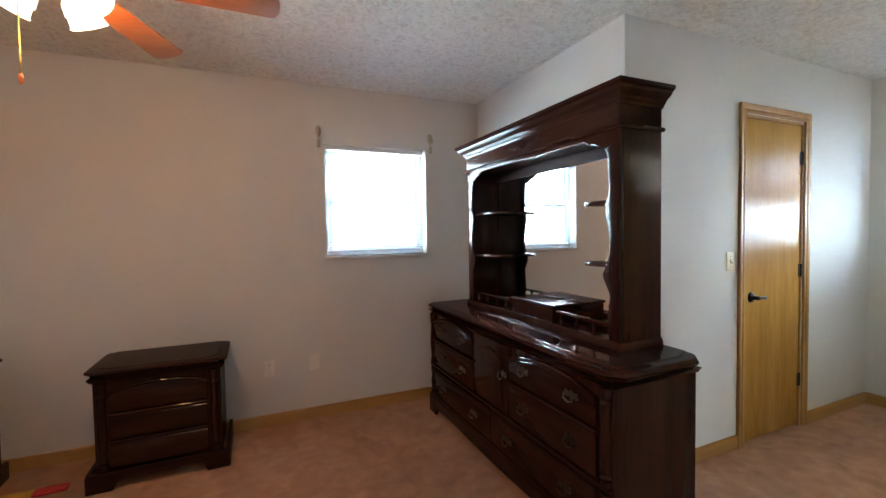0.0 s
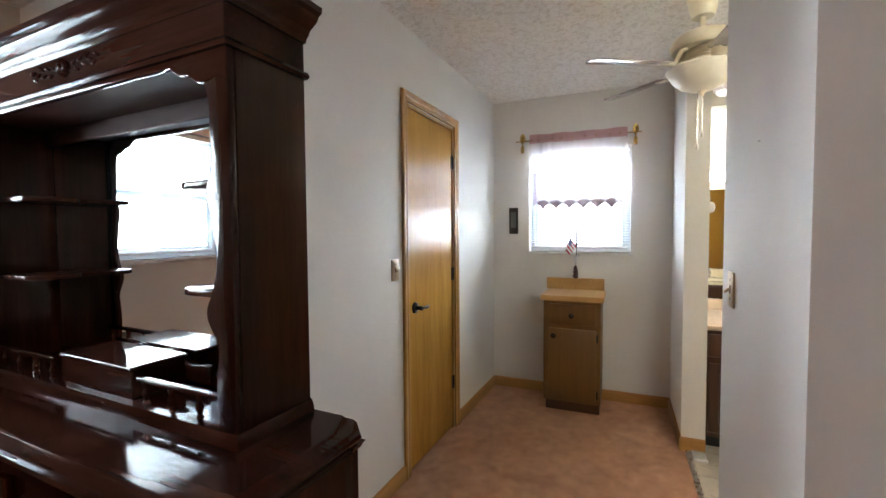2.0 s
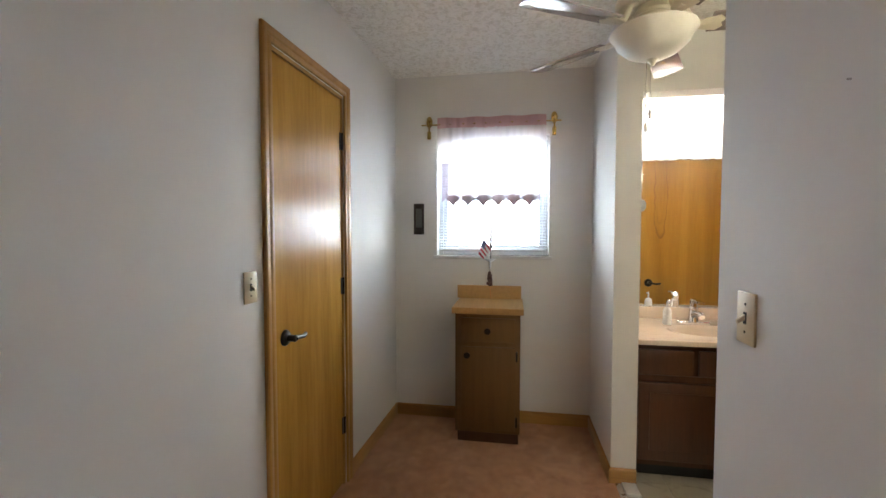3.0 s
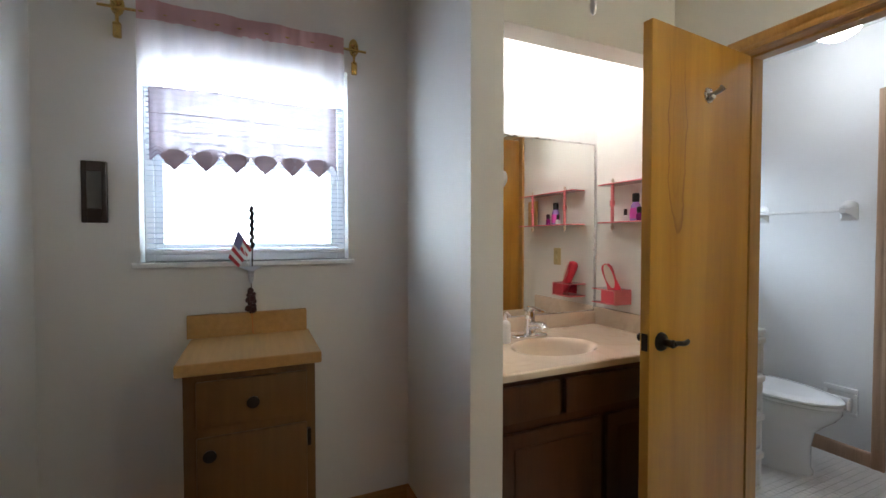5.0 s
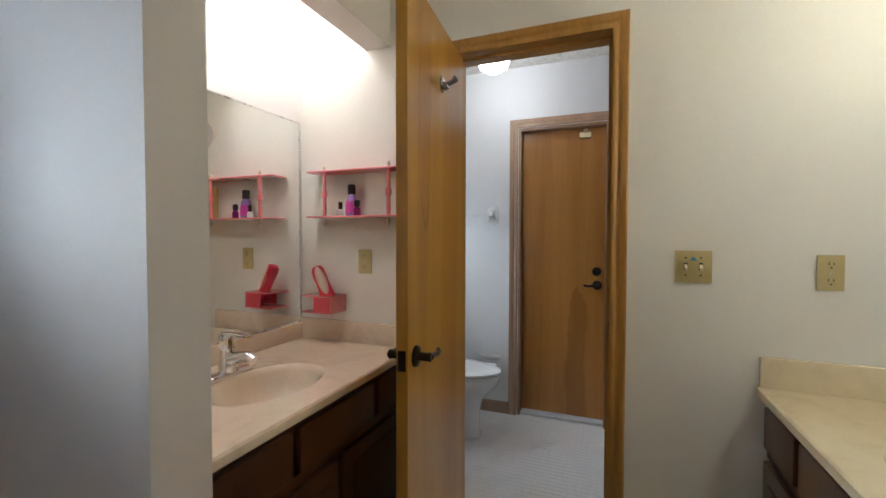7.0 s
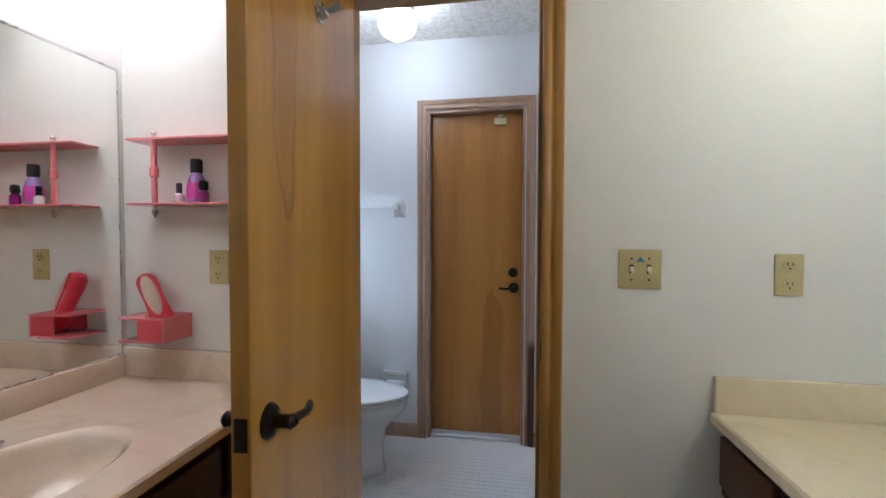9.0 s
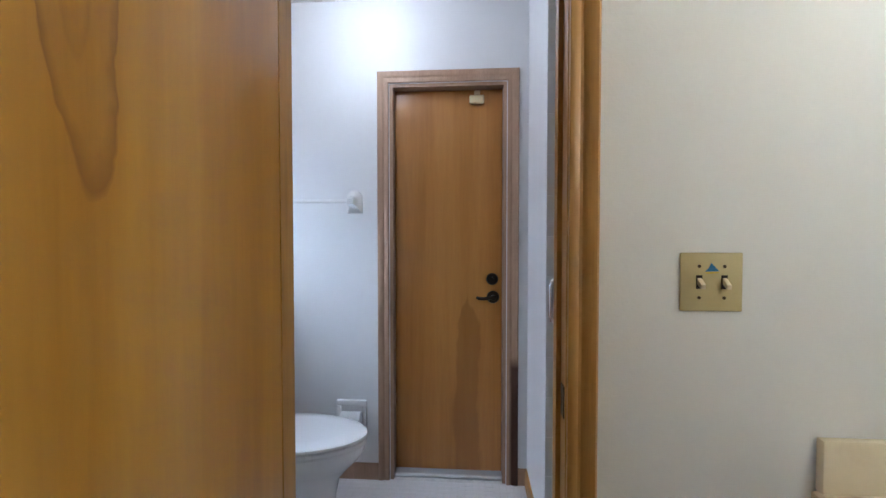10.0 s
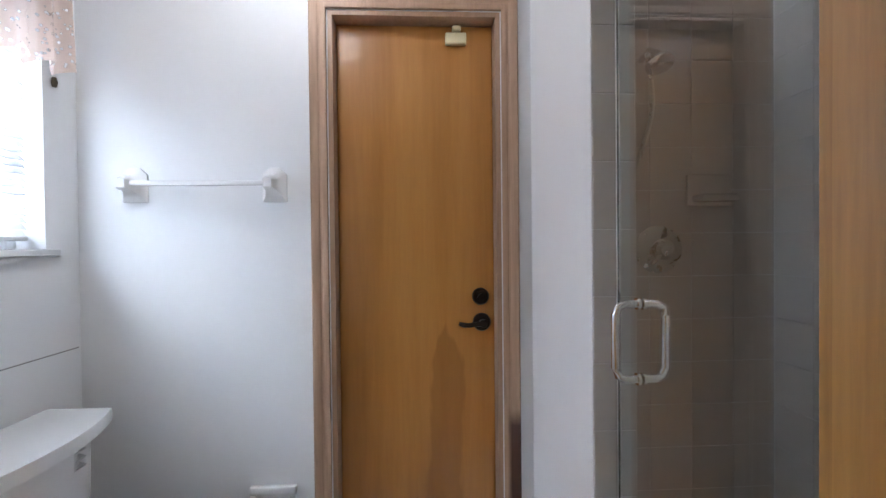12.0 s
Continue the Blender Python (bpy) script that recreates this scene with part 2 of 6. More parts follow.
def add_cyl(bm, p, r1, r2, length, axis="z", seg=20):
    rot = {"z": (0, 0, 0), "x": (0, 90, 0), "y": (-90, 0, 0)}[axis]
    m = pose(*p, *rot) @ Matrix.Translation((0, 0, length / 2))
    bmesh.ops.create_cone(bm, cap_ends=True, segments=seg, radius1=r1, radius2=r2, depth=length, matrix=m)
    return bm


def cylm(p, r1, r2, length, axis="z", seg=20):
    return add_cyl(bmesh.new(), p, r1, r2, length, axis, seg)


def lathe(profile, seg=24, m=None):
    """A turned body: (radius, height) pairs round the z axis."""
    bm = bmesh.new()
    rings = []
    for r, z in profile:
        rings.append([bm.verts.new((max(r, 1e-4) * math.cos(2 * math.pi * i / seg), max(r, 1e-4) * math.sin(2 * math.pi * i / seg), z)) for i in range(seg)])
    for a, b in zip(rings, rings[1:]):
        for i in range(seg):
            bm.faces.new((a[i], a[(i + 1) % seg], b[(i + 1) % seg], b[i]))
    bm.faces.new(rings[-1])
    bm.faces.new(list(reversed(rings[0])))
    if m:
        bmesh.ops.transform(bm, matrix=m, verts=bm.verts)
    return bm


def add_tube(bm, pts, r, seg=10, closed=False):
    pts = [Vector(p) for p in pts]
    rings, n = [], len(pts)
    up = Vector((0.13, 0.31, 0.94)).normalized()
    for i, p in enumerate(pts):
        a, b = (pts[i - 1], pts[(i + 1) % n]) if closed else (pts[max(i - 1, 0)], pts[min(i + 1, n - 1)])
        d = (b - a).normalized()
        s = d.cross(up).normalized()
        u = s.cross(d)
        rr = r[i] if isinstance(r, (list, tuple)) else r
        rings.append([bm.verts.new(p + rr * (math.cos(2 * math.pi * k / seg) * s + math.sin(2 * math.pi * k / seg) * u)) for k in range(seg)])
    pairs = list(zip(rings, rings[1:])) + ([(rings[-1], rings[0])] if closed else [])
    for a, b in pairs:
        for k in range(seg):
            bm.faces.new((a[k], a[(k + 1) % seg], b[(k + 1) % seg], b[k]))
    if not closed:
        bm.faces.new(list(reversed(rings[0])))
        bm.faces.new(rings[-1])
    return bm


def tubem(pts, r, seg=10, closed=False):
    return add_tube(bmesh.new(), pts, r, seg, closed)


def prism(outline, y0, y1, bevel=0.0, axis="y"):
    """A flat outline given in (x, z), made thick from y0 to y1; axis z: outline in (x, y), thick along z."""
    bm = bmesh.new()
    mk = (lambda a, b, t: (a, t, b)) if axis == "y" else ((lambda a, b, t: (a, b, t)) if axis == "z" else (lambda a, b, t: (t, a, b)))
    f = bm.faces.new([bm.verts.new(mk(a, b, y0)) for a, b in outline])
    r = bmesh.ops.extrude_face_region(bm, geom=[f])
    vs = [v for v in r["geom"] if isinstance(v, bmesh.types.BMVert)]
    d = Vector(mk(0, 0, y1 - y0))
    bmesh.ops.translate(bm, verts=vs, vec=d)
    bmesh.ops.recalc_face_normals(bm, faces=bm.faces)
    if bevel:
        es = [e for e in bm.edges if abs((e.verts[0].co - e.verts[1].co).dot(d.normalized())) < 1e-6]
        bmesh.ops.bevel(bm, geom=es, offset=bevel, segments=2, affect="EDGES", profile=0.5)
    return bm


def sweep(profile, path, closed_profile=True):
    """A moulding: profile points (out, up) carried along corners [(x, y, nx, ny)], n the outward mitre direction."""
    bm = bmesh.new()
    rows = [[bm.verts.new((x + o * nx, y + o * ny, z)) for o, z in profile] for x, y, nx, ny in path]
    n = len(profile)
    for a, b in zip(rows, rows[1:]):
        for i in range(n if closed_profile else n - 1):
            bm.faces.new((a[i], a[(i + 1) % n], b[(i + 1) % n], b[i]))
    if closed_profile:
        bm.faces.new(rows[0])
        bm.faces.new(list(reversed(rows[-1])))
    bmesh.ops.recalc_face_normals(bm, faces=bm.faces)
    return bm


def part(name, bm, material, parent=None, label="", smooth=True, kind=""):
    me = bpy.data.meshes.new(name)
    bmesh.ops.recalc_face_normals(bm, faces=bm.faces)
    bm.to_mesh(me)
    bm.free()
    me.materials.append(material)
    if smooth:
        me.polygons.foreach_set("use_smooth", [True] * len(me.polygons))
        me.set_sharp_from_angle(angle=radians(35))
    ob = new(name, me)
    if parent is not None:
        ob.parent = parent
    return tagged(ob, label, kind=kind)


def thing(name, label, category, m=None, group="", kind=""):
    ob = new(name)
    ob.empty_display_size = 0.1
    if m is not None:
        ob.matrix_world = m
    return tagged(ob, label, category, group, kind)


def wall(name, axis, c0, c1, a0, a1, z0, z1, material, holes=(), label=""):
    """A wall slab across axis from c0 to c1, running from a0 to a1, with openings (a, a, z, z) cut through."""
    xs = sorted({a0, a1, *[h for o in holes for h in o[:2]]})
    zs = sorted({z0, z1, *[h for o in holes for h in o[2:]]})
    bm, cache = bmesh.new(), {}

    def vert(c, a, z):
        k = (c, a, z)
        if k not in cache:
            cache[k] = bm.verts.new((c, a, z) if axis == "x" else (a, c, z))
        return cache[k]

    def solid(i, j):
        if not (0 <= i < len(xs) - 1 and 0 <= j < len(zs) - 1):
            return False
        a, z = (xs[i] + xs[i + 1]) / 2, (zs[j] + zs[j + 1]) / 2
        return not any(o[0] < a < o[1] and o[2] < z < o[3] for o in holes)

    for i in range(len(xs) - 1):
        for j in range(len(zs) - 1):
            if not solid(i, j):
                continue
            p, q, r, s = xs[i], xs[i + 1], zs[j], zs[j + 1]
            for c in (c0, c1):
                bm.faces.new([vert(c, *k) for k in ((p, r), (q, r), (q, s), (p, s))])
            for di, dj, e in ((-1, 0, ((p, r), (p, s))), (1, 0, ((q, r), (q, s))), (0, -1, ((p, r), (q, r))), (0, 1, ((p, s), (q, s)))):
                if not solid(i + di, j + dj):
                    bm.faces.new([vert(c0, *e[0]), vert(c0, *e[1]), vert(c1, *e[1]), vert(c1, *e[0])])
    ob = part(name, bm, material, smooth=False)
    return tagged(ob, label or "painted plaster wall", "wall", kind="structure")


# ---- structure ----
CZ = 2.47
# the north wall, also out of square; local x along it from a point behind the nightstand
NWM = pose(2.0, 4.69, 0, 0, 0, -2.4)
W1 = (0.992, 1.797, 1.204, 2.043)
W2 = (1.80, 2.59, 1.19, 2.03)
W3 = (-0.832, -0.06, 1.235, 2.03)
nwall = wall("wall_north", "y", 0.0, 0.15, -2.36, 2.42, 0, CZ, WALL, [W1], "off-white painted bedroom wall with a window")
nwall.matrix_world = NWM
tagged(part("wall_closet_west", prism([(4.200, 2.986), (4.204, 3.094), (4.312, 3.09), (4.398, 4.71), (4.288, 4.71)], 0, CZ, axis="z"), WALL, smooth=False), "off-white painted wall behind the dresser", "wall", kind="structure")
# the closet wall runs a little out of square; local x along it from the outer corner
CWM = pose(4.20, 2.983, 0, 0, 0, -1.876)
CWL = 2.537
CD = (1.001, 1.640)
cwall = wall("wall_closet_south", "y", 0.0, 0.11, 0.0, CWL, 0, CZ, WALL, [(CD[0], CD[1], 0, 2.066)], "off-white painted wall with the closet door")
cwall.matrix_world = CWM
wall("wall_east_alcove", "x", 6.735, 6.90, 1.514, 3.01, 0, CZ, WALL, [W2], "off-white painted alcove wall with a window")
wall("wall_stub", "y", 1.384, 1.514, 6.08, 6.90, 0, CZ, WALL, label="short off-white partition beside the washbasin niche")
wall("wall_niche_back", "x", 6.71, 6.90, 0.24, 1.384, 0, CZ, WALL, label="white painted wall behind the washbasin mirror")
wall("niche_header", "x", 6.215, 6.335, 0.35, 1.384, 2.125, CZ, WALL_WARM, label="painted drop header over the washbasin niche")
BD = (5.278, 5.916)
wall("wall_bathroom_north", "y", 0.228, 0.35, 4.12, 6.71, 0, CZ, WALL_WARM, [(BD[0], BD[1], 0, 2.052)], "cream painted wall with the bathroom doorway")
wall("wall_east_bathroom", "x", 6.735, 6.90, -1.10, 0.24, 0, CZ, WALL_BATH, [W3], "white painted bathroom wall with a window")
ED = (5.308, 5.903)
wall("wall_bathroom_south", "y", -1.12, -0.957, 4.20, 6.735, 0, CZ, WALL_BATH, [(ED[0], ED[1], 0, 2.043)], "white painted bathroom wall with the outside door")
wall("wall_shower_end", "x", 5.09, 5.20, -0.957, -0.43, 0, CZ, WALL_BATH, label="white painted wall at the shower entrance")
wall("wall_shower_back", "x", 4.20, 4.31, -0.957, 0.24, 0, CZ, TILE, label="grey-beige tiled shower wall")
wall("wall_vanity_back", "x", 4.124, 4.285, 0.35, 1.43, 0, CZ, WALL_WARM, label="cream painted wall behind the second washbasin")
wall("wall_entry", "y", 1.43, 1.543, 4.124, 4.85, 0, CZ, WALL, label="off-white painted partition at the passage")
wall("wall_bedroom_east", "x", 4.124, 4.20, -0.30, 0.24, 0, CZ, WALL, label="off-white painted bedroom wall beside the passage")
wall("wall_south", "y", -0.42, -0.30, -0.30, 4.20, 0, CZ, WALL, label="off-white painted bedroom wall")
wall("wall_west", "x", -0.42, -0.30, -0.42, 4.86, 0, CZ, WALL, label="off-white painted bedroom wall")
# unseen closet shell, added to stop sky light leaking under the shut door
wall("wall_north_closet", "y", 4.71, 4.86, 4.40, 6.90, 0, CZ, WALL, label="unseen plain closet wall, added to shut out the sky")
wall("wall_east_closet", "x", 6.735, 6.90, 3.01, 4.71, 0, CZ, WALL, label="unseen plain closet wall, added to shut out the sky")
tagged(part("closet_floor", boxm(4.40, 3.0, -0.10, 6.735, 4.71, -0.002), CARPET, smooth=False), "unseen brown carpet, added inside the closet", "carpet", kind="structure")
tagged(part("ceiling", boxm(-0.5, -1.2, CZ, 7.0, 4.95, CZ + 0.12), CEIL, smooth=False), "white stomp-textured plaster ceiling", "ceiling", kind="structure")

fl = bmesh.new()
add_box(fl, -0.42, -0.42, -0.10, 4.124, 4.86, 0.0)
add_box(fl, 4.124, 1.49, -0.10, 6.735, 2.90, 0.0)
add_box(fl, 4.124, 2.90, -0.10, 4.40, 4.71, 0.0)
add_box(fl, 4.40, 2.90, -0.10, 5.10, 3.0, 0.0)
add_box(fl, 5.90, 2.90, -0.10, 6.735, 3.0, 0.0)
add_box(fl, 5.10, 2.90, -0.10, 5.90, 3.0, 0.0)
tagged(part("floor", fl, CARPET, smooth=False), "brown short-pile carpet with footprints", "carpet", kind="structure")
tagged(part("dressing_floor", boxm(4.124, 0.24, -0.10, 6.90, 1.49, -0.010), GROUT, smooth=False), "beige vinyl tile floor", "floor", kind="structure")
tagged(part("bathroom_floor", boxm(4.20, -1.12, -0.10, 6.90, 0.228, -0.0025), GROUT, smooth=False), "pale grout bed of the mosaic floor", "floor", kind="structure")
tagged(part("carpet_strip", boxm(4.85, 1.462, -0.012, 6.09, 1.492, 0.006, bevel=0.004), NICKEL), "metal strip at the carpet edge", "trim", kind="structure")
tagged(part("stub_threshold", boxm(5.965, 1.385, -0.012, 6.075, 1.460, 0.012, bevel=0.004), SILL), "white marble piece at the partition foot", "threshold", kind="structure")
tagged(part("door_threshold", boxm(BD[0] + 0.001, 0.236, -0.02, BD[1], 0.352, 0.008, bevel=0.006), SILL), "pale marble threshold in the doorway", "threshold", kind="structure")

# baseboards, one run each
BBH = 0.083


def baseboard(x0, y0, x1, y1, nx, ny, material=None):
    """A run along a wall face from one end to the other; n points into the room."""
    pr = [(0, 0), (0.012, 0), (0.012, BBH - 0.014), (0.009, BBH - 0.005), (0.004, BBH), (0, BBH)]
    bm = sweep(pr, [(x0, y0, nx, ny), (x1, y1, nx, ny)])
    return tagged(part("baseboard", bm, material or (OAK_X if abs(ny) else OAK_Y)), "honey oak baseboard", "baseboard", kind="structure")


baseboard(-2.30, 0.0, 2.285, 0.0, 0, -1).matrix_world = NWM
baseboard(4.281, 4.585, 4.199, 2.972, -0.998, 0.05)
for a, b in ((-0.012, CD[0] - 0.061), (CD[1] + 0.061, CWL)):
    baseboard(a, 0.0, b, 0.0, 0, -1).matrix_world = CWM
baseboard(6.735, 2.888, 6.735, 1.514, -1, 0)
baseboard(6.723, 1.514, 6.068, 1.514, 0, 1)
baseboard(6.08, 1.514, 6.08, 1.384, -1, 0)
baseboard(4.112, 1.543, 4.862, 1.543, 0, 1)
baseboard(4.85, 1.543, 4.85, 1.43, 1, 0)
baseboard(5.965, -0.957, 6.735, -0.957, 0, 1, PICKLED)
baseboard(5.20, -0.945, 5.20, -0.43, 1, 0, OAK_Y)
baseboard(5.20, -0.957, 5.25, -0.957, 0, 1, PICKLED)
baseboard(6.735, -0.945, 6.735, 0.24, -1, 0, OAK_Y)

# ---- doors ----
CPRO = [(0.0, 0.0), (0.0, 0.012), (0.006, 0.014), (0.016, 0.013), (0.020, 0.010), (0.026, 0.010), (0.032, 0.015), (0.046, 0.018), (0.052, 0.018), (0.057, 0.013), (0.057, 0.0)]


def casing(parent, w, h, material, side=-1, y=0.0, reveal=0.004):
    """Moulded trim mitred round an opening of width w and height h in the plane y."""
    bm = bmesh.new()
    rows = []
    for d, t in CPRO:
        d += reveal
        rows.append([bm.verts.new(p) for p in ((-d, y + side * t, 0), (-d, y + side * t, h + d), (w + d, y + side * t, h + d), (w + d, y + side * t, 0))])
    for a, b in zip(rows, rows[1:]):
        for i in range(3):
            bm.faces.new((a[i], a[i + 1], b[i + 1], b[i]))
    return part("casing", bm, material, parent)


def jamb(parent, w, h, depth, material, stop=0.045):
    """The lining of the opening with its stop bead; the face is at y 0, the wall goes to y depth."""
    t = 0.016
    bm = bmesh.new()
    add_box(bm, 0, 0, 0, t, depth, h - t)
    add_box(bm, w - t, 0, 0, w, depth, h - t)
    add_box(bm, 0, 0, h - t, w, depth, h)
    for a in ((t, stop, 0, t + 0.010, stop + 0.03, h - t - 0.01), (w - t - 0.010, stop, 0, w - t, stop + 0.03, h - t - 0.01), (t, stop, h - t - 0.010, w - t, stop + 0.03, h - t)):
        add_box(bm, *a)
    return part("jamb", bm, material, parent, smooth=False)


def lever(parent, x, y, z, side, way, material=None):
    """A lever handle on the face at y; side -1 faces -y, way is the direction of the lever along x."""
    material = material or BRONZE
    h = part("lever_handle", lathe([(0.033, 0), (0.033, 0.004), (0.029, 0.010), (0.018, 0.013), (0.013, 0.016), (0.013, 0.040), (0.015, 0.046), (0.010, 0.052)], 24, pose(x, y, z, 90 if side < 0 else -90, 0, 0)), material, parent, "dark bronze lever handle")
    yy = y + side * 0.047
    pts = [(x, yy, z), (x + way * 0.02, yy, z + 0.001), (x + way * 0.05, yy + side * 0.004, z - 0.003), (x + way * 0.070, yy + side * 0.002, z - 0.002), (x + way * 0.086, yy - side * 0.003, z + 0.002)]
    part("lever", tubem(pts, [0.010, 0.009, 0.0085, 0.009, 0.007], 10), material, h)
    return h


def hinge(parent, x, y, z, material=None):
    b = add_cyl(bmesh.new(), (x, y, z - 0.045), 0.006, 0.006, 0.09, "z", 10)
    add_box(b, x - 0.022, y + 0.002, z - 0.044, x, y + 0.005, z + 0.044)
    return part("hinge", b, material or BRONZE, parent, "dark metal butt hinge")


# closet door, shut, in the wall y = 2.90; local x runs east
cdoor = thing("door_1", "honey-veneered flush closet door, shut, in an oak casing", "door", CWM @ pose(CD[0], 0, 0), kind="structure")
cw = CD[1] - CD[0]
casing(cdoor, cw, 2.066, OAK)
jamb(cdoor, cw, 2.066, 0.11, OAK, 0.046)
leaf = part("door_leaf", boxm(0.019, 0.006, 0.012, cw - 0.019, 0.041, 2.047, bevel=0.0015), MAPLE, cdoor, "flush door leaf in glossy honey veneer")
lever(leaf, 0.085, 0.006, 0.93, -1, 1)
for hz in (0.325, 1.075, 1.83):
    hinge(leaf, cw - 0.012, 0.0, hz)

# bathroom doorway in the wall y = 0.35, seen from its north side: local x runs west
bdoor = thing("door_2", "honey-veneered flush bathroom door standing wide open", "door", pose(BD[1], 0.35, 0, 0, 0, 180), kind="structure")
bw = BD[1] - BD[0]
casing(bdoor, bw, 2.052, OAK, reveal=-0.014)
casing(bdoor, bw, 2.052, OAK, 1, 0.122, reveal=-0.014)
jamb(bdoor, bw, 2.052, 0.122, OAK, 0.045)
part("strike_plate", boxm(bw - 0.018, 0.008, 0.90, bw - 0.015, 0.036, 0.965, bevel=0.001), BRONZE, bdoor, "dark metal strike plate")


def figured_veneer():
    """Honey veneer with a long tongue-shaped cathedral figure."""
    m, nt, bs = base("figured_veneer_door")
    v = coords(nt, (1, 1, 0.08))
    fig = noise_tex(nt, v, 5.5, 2, 0.5, 1.0)
    fine = noise_tex(nt, v, 60, 4, 0.6)
    c = ramp(nt, fig, [(0.33, (0.33, 0.145, 0.014)), (0.5, (0.43, 0.205, 0.024)), (0.67, (0.51, 0.265, 0.040))])
    c = mix(nt, 0.25, c, ramp(nt, fine, [(0.3, (0.33, 0.145, 0.018)), (0.7, (0.51, 0.27, 0.045))]))
    tc, sep = nt.nodes.new("ShaderNodeTexCoord"), nt.nodes.new("ShaderNodeSeparateXYZ")
    nt.links.new(tc.outputs["Object"], sep.inputs["Vector"])
    wob = noise_tex(nt, coords(nt, (1, 1, 0.8)), 5.0, 4, 0.6)

    def mth(op, a, b):
        n = nt.nodes.new("ShaderNodeMath")
        n.operation = op
        for i, k in enumerate((a, b)):
            if isinstance(k, (int, float)):
                n.inputs[i].default_value = k
            else:
                nt.links.new(k, n.inputs[i])
        return n.outputs["Value"]

    u = mth("MULTIPLY", mth("ADD", mth("SUBTRACT", sep.outputs["X"], 0.475), mth("MULTIPLY", mth("SUBTRACT", wob, 0.5), 0.085)), 20.0)
    w = mth("MULTIPLY", mth("MINIMUM", mth("SUBTRACT", sep.outputs["Z"], 1.545), 0.0), 4.0)
    d = mth("SQRT", mth("ADD", mth("MULTIPLY", u, u), mth("MULTIPLY", w, w)), 0)
    ring = ramp(nt, d, [(0.38, (0, 0, 0)), (0.47, (0.35, 0.35, 0.35)), (0.52, (0, 0, 0)), (0.80, (0.05, 0.05, 0.05)), (0.96, (1, 1, 1)), (1.0, (0.1, 0.1, 0.1)), (1.0, (0, 0, 0))])
    hi = nt.nodes.new("ShaderNodeMapRange")
    hi.inputs["From Min"].default_value, hi.inputs["From Max"].default_value = 2.0, 1.8
    nt.links.new(sep.outputs["Z"], hi.inputs["Value"])
    fac = mth("MULTIPLY", mth("MULTIPLY", ring, hi.outputs["Result"]), 0.85)
    nt.links.new(mix(nt, fac, c, (0.24, 0.095, 0.018)), bs.inputs["Base Color"])
    bs.inputs["Roughness"].default_value, bs.inputs["Coat Weight"].default_value = 0.32, 0.2
    return m


FIGURED = figured_veneer()


def streaked_veneer():
    """Orange-brown veneer with a broad darker heartwood tongue rising from the foot."""
    m, nt, bs = base("streaked_veneer_door")
    v = coords(nt, (1, 1, 0.07))
    fig = noise_tex(nt, v, 7, 3, 0.5, 0.8)
    fine = noise_tex(nt, v, 70, 4, 0.6)
    c = ramp(nt, fig, [(0.33, (0.37, 0.150, 0.028)), (0.5, (0.44, 0.190, 0.040)), (0.67, (0.49, 0.225, 0.054))])
    c = mix(nt, 0.22, c, ramp(nt, fine, [(0.3, (0.31, 0.12, 0.024)), (0.7, (0.50, 0.24, 0.062))]))
    tc, sep = nt.nodes.new("ShaderNodeTexCoord"), nt.nodes.new("ShaderNodeSeparateXYZ")
    nt.links.new(tc.outputs["Object"], sep.inputs["Vector"])
    wob = noise_tex(nt, coords(nt, (1, 1, 0.3)), 8.0, 3, 0.6)
    pts = []
    for op, a, b in (("SUBTRACT", sep.outputs["X"], 0.40), ("SUBTRACT", wob, 0.5)):
        n = nt.nodes.new("ShaderNodeMath")
        n.operation = op
        nt.links.new(a, n.inputs[0])
        n.inputs[1].default_value = b
        pts.append(n.outputs["Value"])
    mul = nt.nodes.new("ShaderNodeMath")
    mul.operation, mul.inputs[1].default_value, mul.inputs[2].default_value = "MULTIPLY_ADD", 0.10, 0.0
    nt.links.new(pts[1], mul.inputs[0])
    nt.links.new(pts[0], mul.inputs[2])
    ab = nt.nodes.new("ShaderNodeMath")
    ab.operation = "ABSOLUTE"
    nt.links.new(mul.outputs["Value"], ab.inputs[0])
    wid = nt.nodes.new("ShaderNodeMapRange")
    wid.inputs["From Min"].default_value, wid.inputs["From Max"].default_value = 0.985, 0.78
    wid.inputs["To Min"].default_value, wid.inputs["To Max"].default_value = 0.0, 0.072
    wid.interpolation_type = "SMOOTHSTEP"
    nt.links.new(sep.outputs["Z"], wid.inputs["Value"])
    lt = nt.nodes.new("ShaderNodeMath")
    lt.operation = "SUBTRACT"
    nt.links.new(wid.outputs["Result"], lt.inputs[0])
    nt.links.new(ab.outputs["Value"], lt.inputs[1])
    soft = nt.nodes.new("ShaderNodeMapRange")
    soft.inputs["From Min"].default_value, soft.inputs["From Max"].default_value = 0.0, 0.012
    soft.inputs["To Max"].default_value = 0.55
    nt.links.new(lt.outputs["Value"], soft.inputs["Value"])
    nt.links.new(mix(nt, soft.outputs["Result"], c, (0.26, 0.095, 0.020)), bs.inputs["Base Color"])
    bs.inputs["Roughness"].default_value, bs.inputs["Coat Weight"].default_value = 0.33, 0.3
    return m


STREAKED = streaked_veneer()
